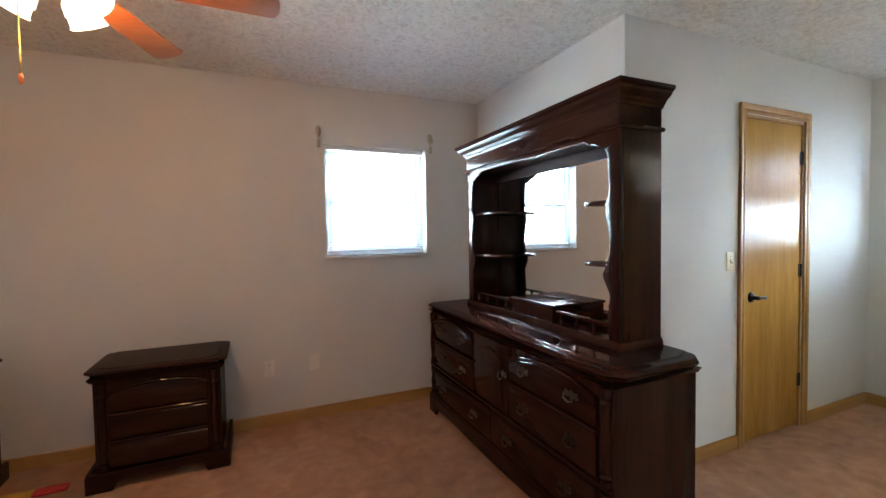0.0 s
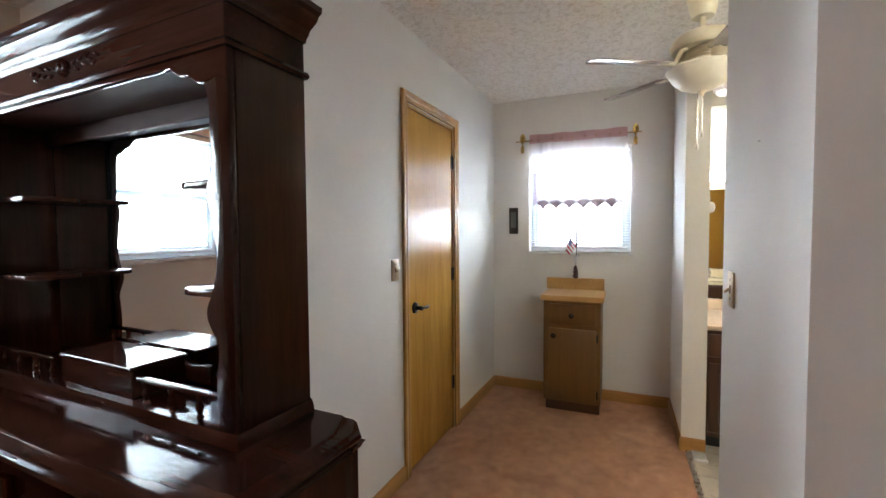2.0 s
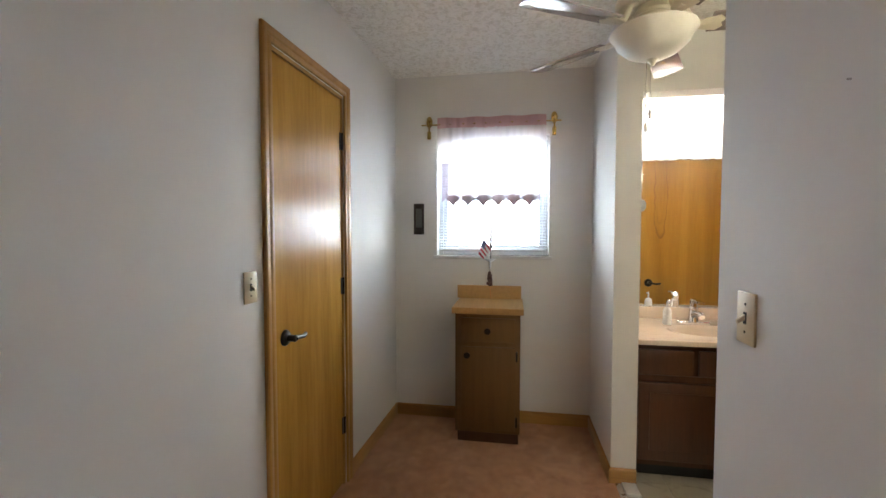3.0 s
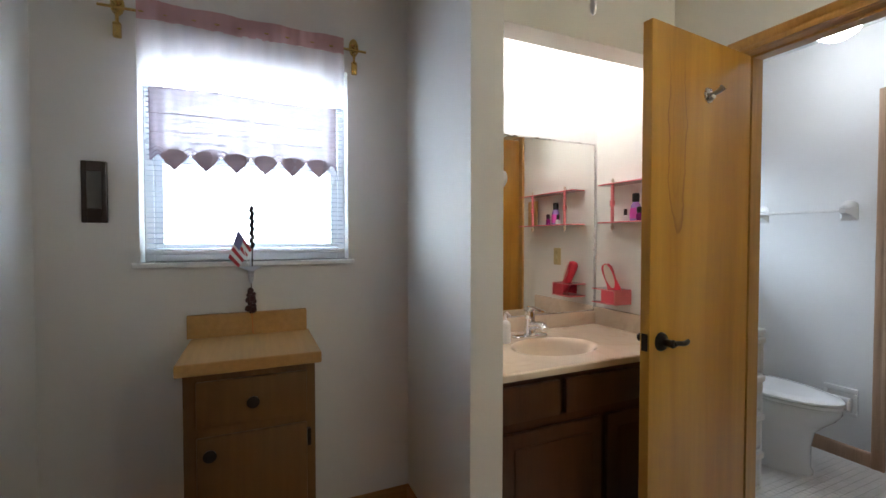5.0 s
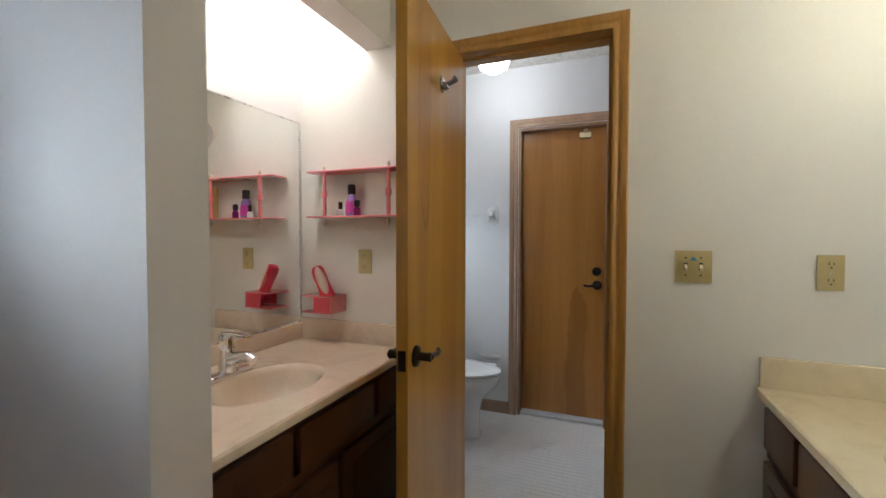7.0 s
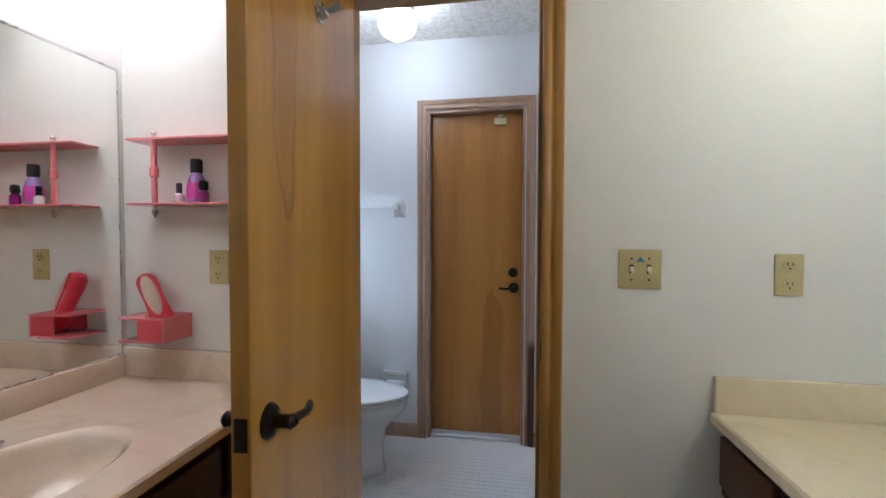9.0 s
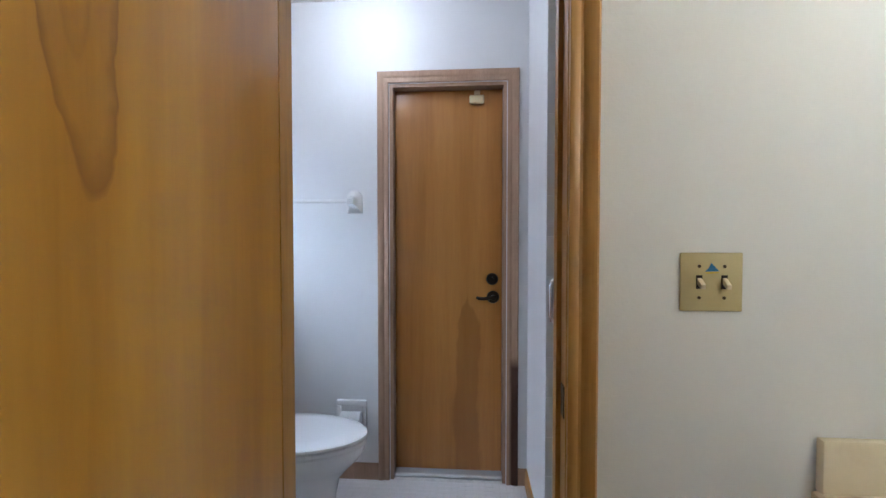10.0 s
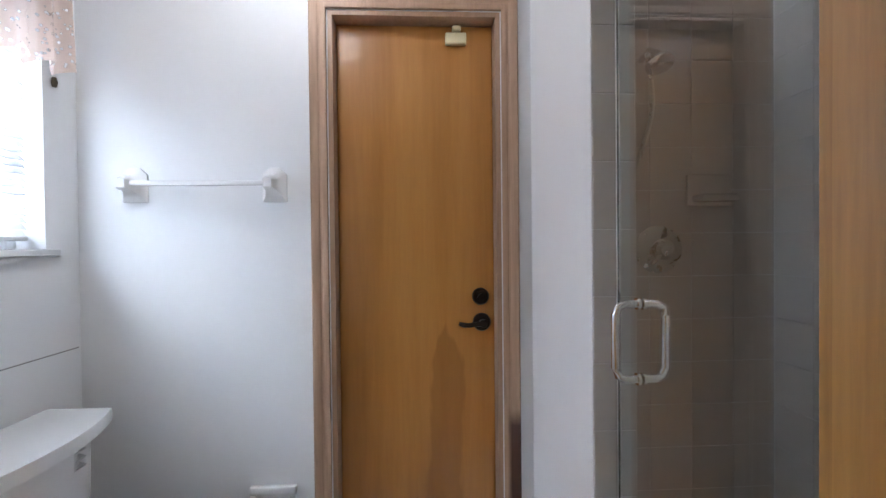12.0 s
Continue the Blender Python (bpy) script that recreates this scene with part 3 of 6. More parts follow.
# the leaf swings north from the east jamb: local x along the leaf from the hinge, local y towards the east
bleaf = part("door_leaf", boxm(0.0, 0.0, 0.012, 0.618, 0.036, 2.020, bevel=0.0015), FIGURED, bdoor, "flush door leaf in figured honey veneer")
bleaf.matrix_local = Matrix.Translation((0.009, -0.003, 0)) @ pose(0, 0, 0, 0, 0, -85.3)
lever(bleaf, 0.556, 0.0, 0.925, -1, -1)
lever(bleaf, 0.556, 0.036, 0.925, 1, -1)
part("latch_plate", boxm(0.6175, 0.006, 0.895, 0.6195, 0.030, 0.955, bevel=0.0005), BRONZE, bleaf, "dark latch plate")
hk = prism([(0.272, 1.792), (0.295, 1.784), (0.318, 1.792), (0.322, 1.815), (0.312, 1.838), (0.278, 1.838), (0.268, 1.815)], 0.036, 0.042, 0.002)
add_tube(hk, [(0.295, 0.040, 1.812), (0.293, 0.055, 1.813), (0.290, 0.072, 1.820), (0.286, 0.086, 1.832)], [0.012, 0.009, 0.009, 0.012], 12)
add_tube(hk, [(0.297, 0.040, 1.800), (0.300, 0.052, 1.797), (0.303, 0.062, 1.801)], [0.010, 0.007, 0.009], 12)
part("robe_hook", hk, NICKEL, bleaf, "satin nickel robe hook")

# outside door in the wall y = -0.957, shut and set back
edoor = thing("door_3", "orange-veneered flush outside door, shut, with deadbolt", "door", pose(ED[1], -0.957, 0, 0, 0, 180), kind="structure")
ew = ED[1] - ED[0]


def stained_casing():
    """The greyed oak with a dark water stain low on one leg."""
    m = PICKLED.copy()
    m.name = "stained_oak_casing"
    nt = m.node_tree
    bs = nt.nodes["Principled BSDF"]
    old = bs.inputs["Base Color"].links[0].from_socket
    tc, sep = nt.nodes.new("ShaderNodeTexCoord"), nt.nodes.new("ShaderNodeSeparateXYZ")
    nt.links.new(tc.outputs["Object"], sep.inputs["Vector"])
    facs = []
    for ax, lo, hi in (("Z", 0.66, 0.60), ("X", ew + 0.012, ew + 0.030)):
        mr = nt.nodes.new("ShaderNodeMapRange")
        mr.inputs["From Min"].default_value, mr.inputs["From Max"].default_value = lo, hi
        nt.links.new(sep.outputs[ax], mr.inputs["Value"])
        facs.append(mr.outputs["Result"])
    mu = nt.nodes.new("ShaderNodeMath")
    mu.operation = "MULTIPLY"
    nt.links.new(facs[0], mu.inputs[0])
    nt.links.new(facs[1], mu.inputs[1])
    nt.links.new(mix(nt, mu.outputs["Value"], old, (0.060, 0.018, 0.008)), bs.inputs["Base Color"])
    return m


casing(edoor, ew, 2.043, stained_casing())
jamb(edoor, ew, 2.043, 0.163, PICKLED, 0.105)
eleaf = part("door_leaf", boxm(0.018, 0.062, 0.030, ew - 0.018, 0.104, 2.024, bevel=0.0015), STREAKED, edoor, "flush door leaf in orange-brown veneer with a darker streak")
lever(eleaf, ew - 0.064, 0.062, 0.952, -1, -1)
part("deadbolt", lathe([(0.031, 0), (0.031, 0.006), (0.026, 0.014), (0.012, 0.016), (0.012, 0.022)], 24, pose(ew - 0.068, 0.062, 1.046, 90, 0, 0)), BRONZE, eleaf, "dark bronze deadbolt")
part("alarm_sensor", add_box(boxm(ew - 0.188, 0.036, 1.952, ew - 0.113, 0.062, 1.992, bevel=0.004), ew - 0.163, 0.022, 1.995, ew - 0.133, 0.062, 2.010, bevel=0.003), plain("cream_sensor", (0.72, 0.62, 0.38), 0.4), eleaf, "cream plastic alarm contact")
part("threshold", boxm(0.016, 0.02, 0.0, ew - 0.016, 0.15, 0.022, bevel=0.006), plain("aluminium_sill", (0.62, 0.62, 0.63), 0.35, 0.7), edoor, "aluminium door sill")

# ---- windows ----


def window(name, m, w, h, label, cord=True):
    """A single-hung window in a plastered reveal: local x along the wall, y outwards, origin at the opening's lower corner on the room face."""
    win = thing(name, label, "window", m, kind="structure")
    f = 0.034
    fr = bmesh.new()
    for a in ((0, 0.085, 0, f, 0.135, h), (w - f, 0.085, 0, w, 0.135, h), (f, 0.085, 0, w - f, 0.135, f), (f, 0.085, h - f, w - f, 0.135, h)):
        add_box(fr, *a, bevel=0.003)
    part("window_frame", fr, WHITE, win, "white vinyl window frame")
    for nm, z0, z1, y0 in (("lower_sash", f, h * 0.49 + 0.02, 0.092), ("upper_sash", h * 0.49 - 0.02, h - f, 0.112)):
        sb = bmesh.new()
        s = 0.03
        for a in ((f, z0, f + s, z1), (w - f - s, z0, w - f, z1), (f + s, z0, w - f - s, z0 + 0.036), (f + s, z1 - 0.036, w - f - s, z1)):
            add_box(sb, a[0], y0, a[1], a[2], y0 + 0.018, a[3], bevel=0.002)
        sash = part(nm, sb, WHITE, win)
        g = part("pane", boxm(f + s - 0.004, y0 + 0.007, z0 + 0.032, w - f - s + 0.004, y0 + 0.011, z1 - 0.032), GLASS, sash, "clear window pane", smooth=False)
        g.visible_shadow = False
    part("window_sill", boxm(-0.022, -0.028, -0.022, w + 0.022, 0.086, 0.0, bevel=0.003), SILL, win, "white marble window sill")
    return win


def blind(m, w, h, label, tilt=18, drop=1.0, slat_mat=None):
    b = thing("venetian_blind", label, "blind", m, "window blinds")
    part("headrail", boxm(0.012, 0.028, h - 0.034, w - 0.012, 0.066, h - 0.004, bevel=0.002), WHITE, b)
    pitch, sw = 0.0205, 0.025
    z = h - 0.05
    low = h * (1 - drop) + 0.035
    sl = bmesh.new()
    c, s = math.cos(radians(tilt)) * sw / 2, math.sin(radians(tilt)) * sw / 2
    pts = [(-c, -s), (-c * 0.4, -s * 0.4 + 0.0005), (c * 0.4, s * 0.4 + 0.0005), (c, s)]
    top = [[sl.verts.new((x, y, zz + t)) for x in (0.016, w - 0.016)] for t in (0.0003, -0.0003) for y, zz in pts]
    for k in (0, 4):
        for i in range(3):
            sl.faces.new((top[k + i][0], top[k + i][1], top[k + i + 1][1], top[k + i + 1][0]))
    first = None
    while z > low:
        if first is None:
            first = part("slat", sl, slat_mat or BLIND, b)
            ob = first
        else:
            ob = new("slat", first.data)
            ob.parent = b
        ob.location = (0, 0.047, z)
        z -= pitch
    part("bottom_rail", boxm(0.014, 0.036, z - 0.004, w - 0.014, 0.058, z + 0.012, bevel=0.003), WHITE, b)
    for x in (0.14, w - 0.14):
        part("ladder_cord", tubem([(x, 0.035, h - 0.03), (x, 0.035, z)], 0.0009, 5), WHITE, b)
    return b


M1 = NWM @ pose(W1[0], 0, W1[2])
M2 = pose(6.735, W2[1], W2[2], 0, 0, -90)
M3 = pose(6.735, W3[1], W3[2], 0, 0, -90)
window("window_1", M1, W1[1] - W1[0], W1[3] - W1[2], "white single-hung bedroom window in bright daylight")
window("window_2", M2, W2[1] - W2[0], W2[3] - W2[2], "white single-hung alcove window in bright daylight")
window("window_3", M3, W3[1] - W3[0], W3[3] - W3[2], "white bathroom window in bright daylight")
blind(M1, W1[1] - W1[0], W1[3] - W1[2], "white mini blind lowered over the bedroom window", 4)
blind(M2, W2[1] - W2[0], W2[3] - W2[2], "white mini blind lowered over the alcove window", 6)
blind(M3, W3[1] - W3[0], W3[3] - W3[2], "white mini blind lowered over the bathroom window", 52, 1.0, BLIND_W)
tagged(part("ground", boxm(-60, -60, -0.5, 60, 60, -0.4), plain("pale_yard", (0.30, 0.30, 0.24), 0.9)), "pale yard ground outside", "ground", kind="structure")

# ---- bedroom furniture ----


def bail_pull(parent, x, y, z, w=0.075, n="bail_pull"):
    """A drop pull with a shaped back plate on a front that faces -y."""
    pl = prism([(-w * 0.75, -0.004), (-w * 0.6, 0.018), (-w * 0.25, 0.010), (0, 0.024), (w * 0.25, 0.010), (w * 0.6, 0.018), (w * 0.75, -0.004), (w * 0.5, -0.016), (w * 0.2, -0.008), (0, -0.020), (-w * 0.2, -0.008), (-w * 0.5, -0.016)], y - 0.003, y)
    bmesh.ops.translate(pl, verts=pl.verts, vec=(x, 0, z))
    h = part(n, pl, PEWTER, parent, "antique brass drop pull")
    part("bail", tubem([(x - w / 2, y - 0.004, z + 0.004), (x - w / 2, y - 0.016, z + 0.002), (x - w * 0.42, y - 0.022, z - 0.016), (x, y - 0.024, z - 0.024), (x + w * 0.42, y - 0.022, z - 0.016), (x + w / 2, y - 0.016, z + 0.002), (x + w / 2, y - 0.004, z + 0.004)], 0.0035, 8), PEWTER, h)
    return h


def drawer(parent, x0, z0, x1, z1, y, arch=0.0, pulls=1, name="drawer"):
    """A drawer front facing -y with a rolled lip along its top; arch lifts the middle of that edge."""
    n = 16
    top = [(x1 - (x1 - x0) * i / n, z1 + arch * (math.sin(math.pi * i / n) ** 0.8)) for i in range(n + 1)]
    d = part(name, prism([(x0, z0), (x1, z0)] + top, y - 0.020, y + 0.01, 0.009), CHERRY, parent)
    part("lip", tubem([(x, y - 0.019, z - 0.006) for x, z in top], 0.008, 10), CHERRY, d)
    part("bead", tubem([(x0 + (x - x0) * 0.985 + 0.004, y - 0.0195, z - 0.024) for x, z in top], 0.004, 8), CHERRY, d)
    for i in range(pulls):
        f = (i + 1) / (pulls + 1) if pulls != 2 else (0.22, 0.78)[i]
        bail_pull(d, x0 + (x1 - x0) * f, y - 0.020, (z0 + z1) / 2 + arch * 0.5, 0.060)
    return d


def mould_top(parent, x0, y0, x1, y1, z, t, cut=0.05, rear=0.004):
    """A thick table top with cut corners and a stepped, rounded edge."""
    pr = [(-0.20, -t), (-0.022, -t), (-0.016, -t * 0.72), (-0.006, -t * 0.62), (0.0, -t * 0.40), (-0.003, -t * 0.22), (-0.012, -0.006), (-0.020, -0.004), (-0.046, -0.004), (-0.050, -0.001), (-0.054, 0.0), (-0.062, 0.0), (-0.075, 0.0), (-0.20, 0.0)]
    bm = bmesh.new()
    out = [(x0 + rear, y1), (x0, y1 - rear), (x0, y0 + cut), (x0 + cut, y0), (x1 - cut, y0), (x1, y0 + cut), (x1, y1 - rear), (x1 - rear, y1)]
    cx, cy = (x0 + x1) / 2, (y0 + y1) / 2
    rings = []
    for o, dz in pr[1:-1]:
        ring = []
        for x, y in out:
            sx, sy = (1 if x > cx else -1), (1 if y > cy else -1)
            ring.append(bm.verts.new((x + sx * o, y + (0 if y == y1 else sy * o), z + dz)))
        rings.append(ring)
    m = len(out)
    for a, b in zip(rings, rings[1:]):
        for i in range(m):
            bm.faces.new((a[i], a[(i + 1) % m], b[(i + 1) % m], b[i]))
    bm.faces.new(rings[-1])
    bm.faces.new(list(reversed(rings[0])))
    return part("top", bm, CHERRY, parent)


def foot_base(parent, x0, y0, x1, y1, h, name="plinth"):
    """A bracket base: a scalloped front apron with feet, and plain sides."""
    n = 24
    pts = [(x0, 0), (x0 + 0.12, 0)]
    for i in range(n + 1):
        f = i / n
        pts.append((x0 + 0.14 + (x1 - x0 - 0.28) * f, 0.035 + 0.022 * math.sin(math.pi * min(1, 4 * f, 4 * (1 - f)) / 2) + 0.008 * math.cos(2 * math.pi * f)))
    pts += [(x1 - 0.12, 0), (x1, 0), (x1, h - 0.012), (x1 - 0.006, h), (x0 + 0.006, h), (x0, h - 0.012)]
    bm = prism(pts, y0, y0 + 0.022, 0.004)
    add_box(bm, x0, y0 + 0.022, 0, x0 + 0.022, y1, h, bevel=0.003)
    add_box(bm, x1 - 0.022, y0 + 0.022, 0, x1, y1, h, bevel=0.003)
    return part(name, bm, CHERRY, parent)


def turned_post(parent, x, y, z0, z1, r, name="pilaster"):
    h = z1 - z0
    pr = [(r, 0), (r, 0.05), (r * 0.75, 0.06), (r * 1.05, 0.09), (r * 0.7, 0.12), (r * 0.78, 0.2), (r, 0.42), (r * 0.85, 0.60), (r * 0.72, 0.80), (r * 1.08, 0.84), (r * 0.75, 0.88), (r * 1.0, 0.91), (r, 1.0)]
    return part(name, lathe([(a, z0 + b * h) for a, b in pr], 14, Matrix.Translation((x, y, 0))), CHERRY_V, parent)


# triple dresser, its front turned a little off the wall: local x from its north end, y towards the wall
DM = pose(3.687, 4.405, 0, 0, 0, -92.3)
dres = thing("dresser", "dark cherry triple dresser with arched drawers and drop pulls", "dresser", DM)
DL, DD, DH = 1.888, 0.503, 0.838
part("carcass", boxm(0.045, 0.035, 0.10, DL - 0.045, DD, DH - 0.045, bevel=0.003), CHERRY_V, dres)
foot_base(dres, 0.02, 0.008, DL - 0.02, DD, 0.125)
part("base_moulding", sweep([(0, 0.118), (0.020, 0.118), (0.024, 0.128), (0.014, 0.146), (0.0, 0.150)], [(0.045, DD, -1, 0), (0.045, 0.035, -1, -1), (DL - 0.045, 0.035, 1, -1), (DL - 0.045, DD, 1, 0)]), CHERRY, dres)
mould_top(dres, 0, 0, DL, DD + 0.005, DH, 0.05, 0.05, 0.05)
part("cornice", sweep([(0, DH - 0.075), (0.008, DH - 0.075), (0.016, DH - 0.062), (0.026, DH - 0.051), (0, DH - 0.051)], [(0.045, DD, -1, 0), (0.045, 0.035, -1, -1), (DL - 0.045, 0.035, 1, -1), (DL - 0.045, DD, 1, 0)]), CHERRY, dres)
part("waist_moulding", boxm(0.040, 0.014, 0.352, DL - 0.040, 0.04, 0.374, bevel=0.007, seg=2), CHERRY, dres)
for px in (0.075, DL - 0.075):
    turned_post(dres, px, 0.030, 0.376, DH - 0.076, 0.026)
    turned_post(dres, px, 0.030, 0.150, 0.350, 0.024)
yf = 0.034
c0, c1, c2, c3 = 0.115, 0.735, 1.145, DL - 0.115
for a, b in ((c0, 0.93), (0.95, c3)):
    drawer(dres, a, 0.158, b, 0.342, yf, 0, 2)
for a, b in ((c0, c1), (c2, c3)):
    drawer(dres, a, 0.385, b, 0.575, yf, 0, 2)
    drawer(dres, a, 0.590, b, 0.705, yf, 0.05, 2)
cd = part("cupboard_door", boxm(c1 + 0.015, yf - 0.018, 0.385, c2 - 0.015, yf + 0.01, 0.755, bevel=0.005, seg=2), CHERRY_V, dres)
part("raised_field", prism([(c1 + 0.06, 0.43), (c2 - 0.06, 0.43)] + [(c2 - 0.06 - (c2 - c1 - 0.12) * i / 10, 0.66 + 0.05 * math.sin(math.pi * i / 10)) for i in range(11)], yf - 0.028, yf - 0.017, 0.008), CHERRY_V, cd)
bail_pull(cd, c2 - 0.05, yf - 0.022, 0.60, 0.05)

# hutch with a mirror back, on the dresser
HX0, HX1, HY0, HY1, HZ0 = 0.245, 1.672, 0.250, 0.503, DH
hut = thing("hutch", "dark cherry dresser hutch with scalloped stiles and mirror back", "hutch", DM)
part("base_moulding", sweep([(-0.02, HZ0), (0.012, HZ0), (0.012, HZ0 + 0.014), (0.004, HZ0 + 0.034), (-0.02, HZ0 + 0.036)], [(HX0, HY1, -1, 0), (HX0, HY0, -1, -1), (HX1, HY0, 1, -1), (HX1, HY1, 1, 0)]), CHERRY, hut)
for nm, a, b in (("side_panel", HX0, HX0 + 0.024), ("side_panel", HX1 - 0.024, HX1)):
    part(nm, boxm(a, HY0 + 0.021, HZ0, b, HY1, 1.95, bevel=0.002), CHERRY_V, hut)
part("back_board", boxm(HX0 + 0.024, HY1 - 0.012, HZ0, HX1 - 0.024, HY1, 1.95), CHERRY_V, hut, smooth=False)
part("mirror", boxm(HX0 + 0.06, HY1 - 0.022, HZ0 + 0.05, HX1 - 0.06, HY1 - 0.014, 1.74, bevel=0.002), MIRROR, hut, "silvered mirror back", smooth=False)
part("mirror_rail", boxm(HX0 + 0.024, HY1 - 0.032, 1.735, HX1 - 0.024, HY1 - 0.012, 1.80, bevel=0.004), CHERRY_DULL, hut)
part("floor_board", boxm(HX0 + 0.024, HY0 + 0.021, HZ0, HX1 - 0.024, HY1 - 0.024, HZ0 + 0.018), CHERRY, hut, smooth=False)
part("roof_board", boxm(HX0 + 0.024, HY0 + 0.021, 1.80, HX1 - 0.024, HY1 - 0.012, 1.818), CHERRY_DULL, hut, smooth=False)


def stile(x, way):
    """A front stile whose inner edge is cut in repeated scallops."""
    pts = [(x, HZ0 + 0.03), (x, 1.80)]
    n = 60
    for i in range(n + 1):
        z = 1.80 - (1.80 - HZ0 - 0.03) * i / n
        w = 0.058 + 0.013 * abs(math.sin((z - HZ0) * math.pi / 0.23)) + (0.030 * math.exp(-((z - 1.16) / 0.05) ** 2)) + (0.022 * math.exp(-((z - 1.47) / 0.05) ** 2)) + (0.05 * max(0, (z - 1.68) / 0.12))
        pts.append((x + way * w, z))
    return part("stile", prism(pts, HY0, HY0 + 0.021, 0.004), CHERRY_V, hut)


stile(HX0, 1)
stile(HX1, -1)
n = 40
vp = [(HX0, 1.815), (HX1, 1.815)]
for i in range(n + 1):
    f = i / n
    e = min(f, 1 - f)
    drop = 0.014 if e > 0.15 else 0.016 + 0.050 * math.sin(math.pi * min(1, (0.15 - e) / 0.10) / 2) + 0.008 * math.sin((0.15 - e) * 90)
    vp.append((HX1 - (HX1 - HX0) * f, 1.800 - drop))
part("valance", prism(vp, HY0 - 0.003, HY0 + 0.018, 0.004), CHERRY, hut)
part("frieze", boxm(HX0, HY0 - 0.006, 1.815, HX1, HY1, 1.92, bevel=0.002), CHERRY, hut)
RUN = [(HX0, HY1, -1, 0), (HX0, HY0, -1, -1), (HX1, HY0, 1, -1), (HX1, HY1, 1, 0)]
part("bead_moulding", sweep([(-0.01, 1.802), (0.014, 1.802), (0.020, 1.810), (0.014, 1.820), (-0.01, 1.822)], RUN), CHERRY, hut)
part("crown", sweep([(-0.03, 1.905), (0.008, 1.905), (0.012, 1.918), (0.020, 1.924), (0.024, 1.936), (0.034, 1.943), (0.050, 1.954), (0.054, 1.961), (0.056, 1.968), (0.068, 1.975), (0.070, 1.990), (-0.03, 1.990)], RUN), CHERRY, hut)
part("roof", boxm(HX0 - 0.02, HY0 - 0.02, 1.965, HX1 + 0.02, HY1, 1.986), CHERRY, hut, smooth=False)
# carved rosette and sprays on the frieze
car = bmesh.new()
cx = (HX0 + HX1) / 2
for k in range(8):
    a = k * math.pi / 4
    bmesh.ops.create_uvsphere(car, u_segments=8, v_segments=6, radius=0.011, matrix=pose(cx + 0.018 * math.cos(a), HY0 - 0.008, 1.868 + 0.016 * math.sin(a)))
bmesh.ops.create_uvsphere(car, u_segments=10, v_segments=6, radius=0.013, matrix=pose(cx, HY0 - 0.010, 1.868))
part("carved_rosette", car, CHERRY, hut)
for s in (-1, 1):
    lf = bmesh.new()
    for k, (dx, dz) in enumerate(((0.06, 0.008), (0.075, -0.012), (0.095, 0.014), (0.115, -0.006), (0.13, 0.018), (0.15, 0.002), (0.17, -0.010), (0.18, 0.012))):
        bmesh.ops.create_uvsphere(lf, u_segments=8, v_segments=6, radius=1.0, matrix=Matrix.Translation((cx + s * dx, HY0 - 0.008, 1.868 + dz)) @ pose(0, 0, 0, 0, s * (25 if k % 2 else -30), 0) @ Matrix.Diagonal((0.013, 0.005, 0.005, 1)))
    part("carved_spray", lf, CHERRY, hut)


def end_shelf(x, way, z):
    pts = [(x, HY0 + 0.05), (x, HY1 - 0.024)]
    w, d = 0.30, HY1 - 0.024 - HY0 - 0.05
    pts += [(x + way * (w - 0.09), HY1 - 0.024)]
    for i in range(9):
        a = math.pi / 2 - math.pi * i / 8
        pts.append((x + way * (w - 0.09 + 0.09 * math.cos(a)), HY1 - 0.024 - d / 2 + d / 2 * math.sin(a)))
    return part("shelf", prism(pts, z, z + 0.018, 0.004, axis="z"), CHERRY, hut, "rounded whatnot shelf")


for z in (1.192, 1.488):
    end_shelf(HX0 + 0.024, 1, z)
    end_shelf(HX1 - 0.024, -1, z)
# jewel box in the middle and spindle rails beside it
part("jewel_box", boxm(cx - 0.20, HY0 + 0.045, HZ0 + 0.018, cx + 0.20, HY1 - 0.04, HZ0 + 0.105, bevel=0.004), CHERRY, hut)
part("jewel_box_lid", boxm(cx - 0.208, HY0 + 0.036, HZ0 + 0.106, cx + 0.208, HY1 - 0.034, HZ0 + 0.120, bevel=0.004), CHERRY, hut)
for a, b in ((HX0 + 0.05, cx - 0.24), (cx + 0.24, HX1 - 0.05)):
    y = HY0 + 0.045
    part("gallery_rail", boxm(a, y - 0.011, HZ0 + 0.085, b, y + 0.011, HZ0 + 0.099, bevel=0.003), CHERRY, hut)
    for k in range(4):
        x = a + 0.03 + (b - a - 0.06) * k / 3
        part("spindle", lathe([(0.009, 0), (0.012, 0.006), (0.006, 0.014), (0.012, 0.032), (0.006, 0.050), (0.010, 0.058), (0.010, 0.068)], 10, Matrix.Translation((x, y, HZ0 + 0.018))), CHERRY_V, hut)
sc = [(cx - 0.30, HZ0 + 0.03), (cx + 0.30, HZ0 + 0.03)] + [(cx + 0.30 - 0.6 * i / 30, HZ0 + 0.07 + 0.045 * math.sin(math.pi * i / 30) + 0.012 * math.cos(math.pi * i / 30 * 6)) for i in range(31)]
part("mirror_crest", prism(sc, HY1 - 0.036, HY1 - 0.022, 0.003), CHERRY, hut)

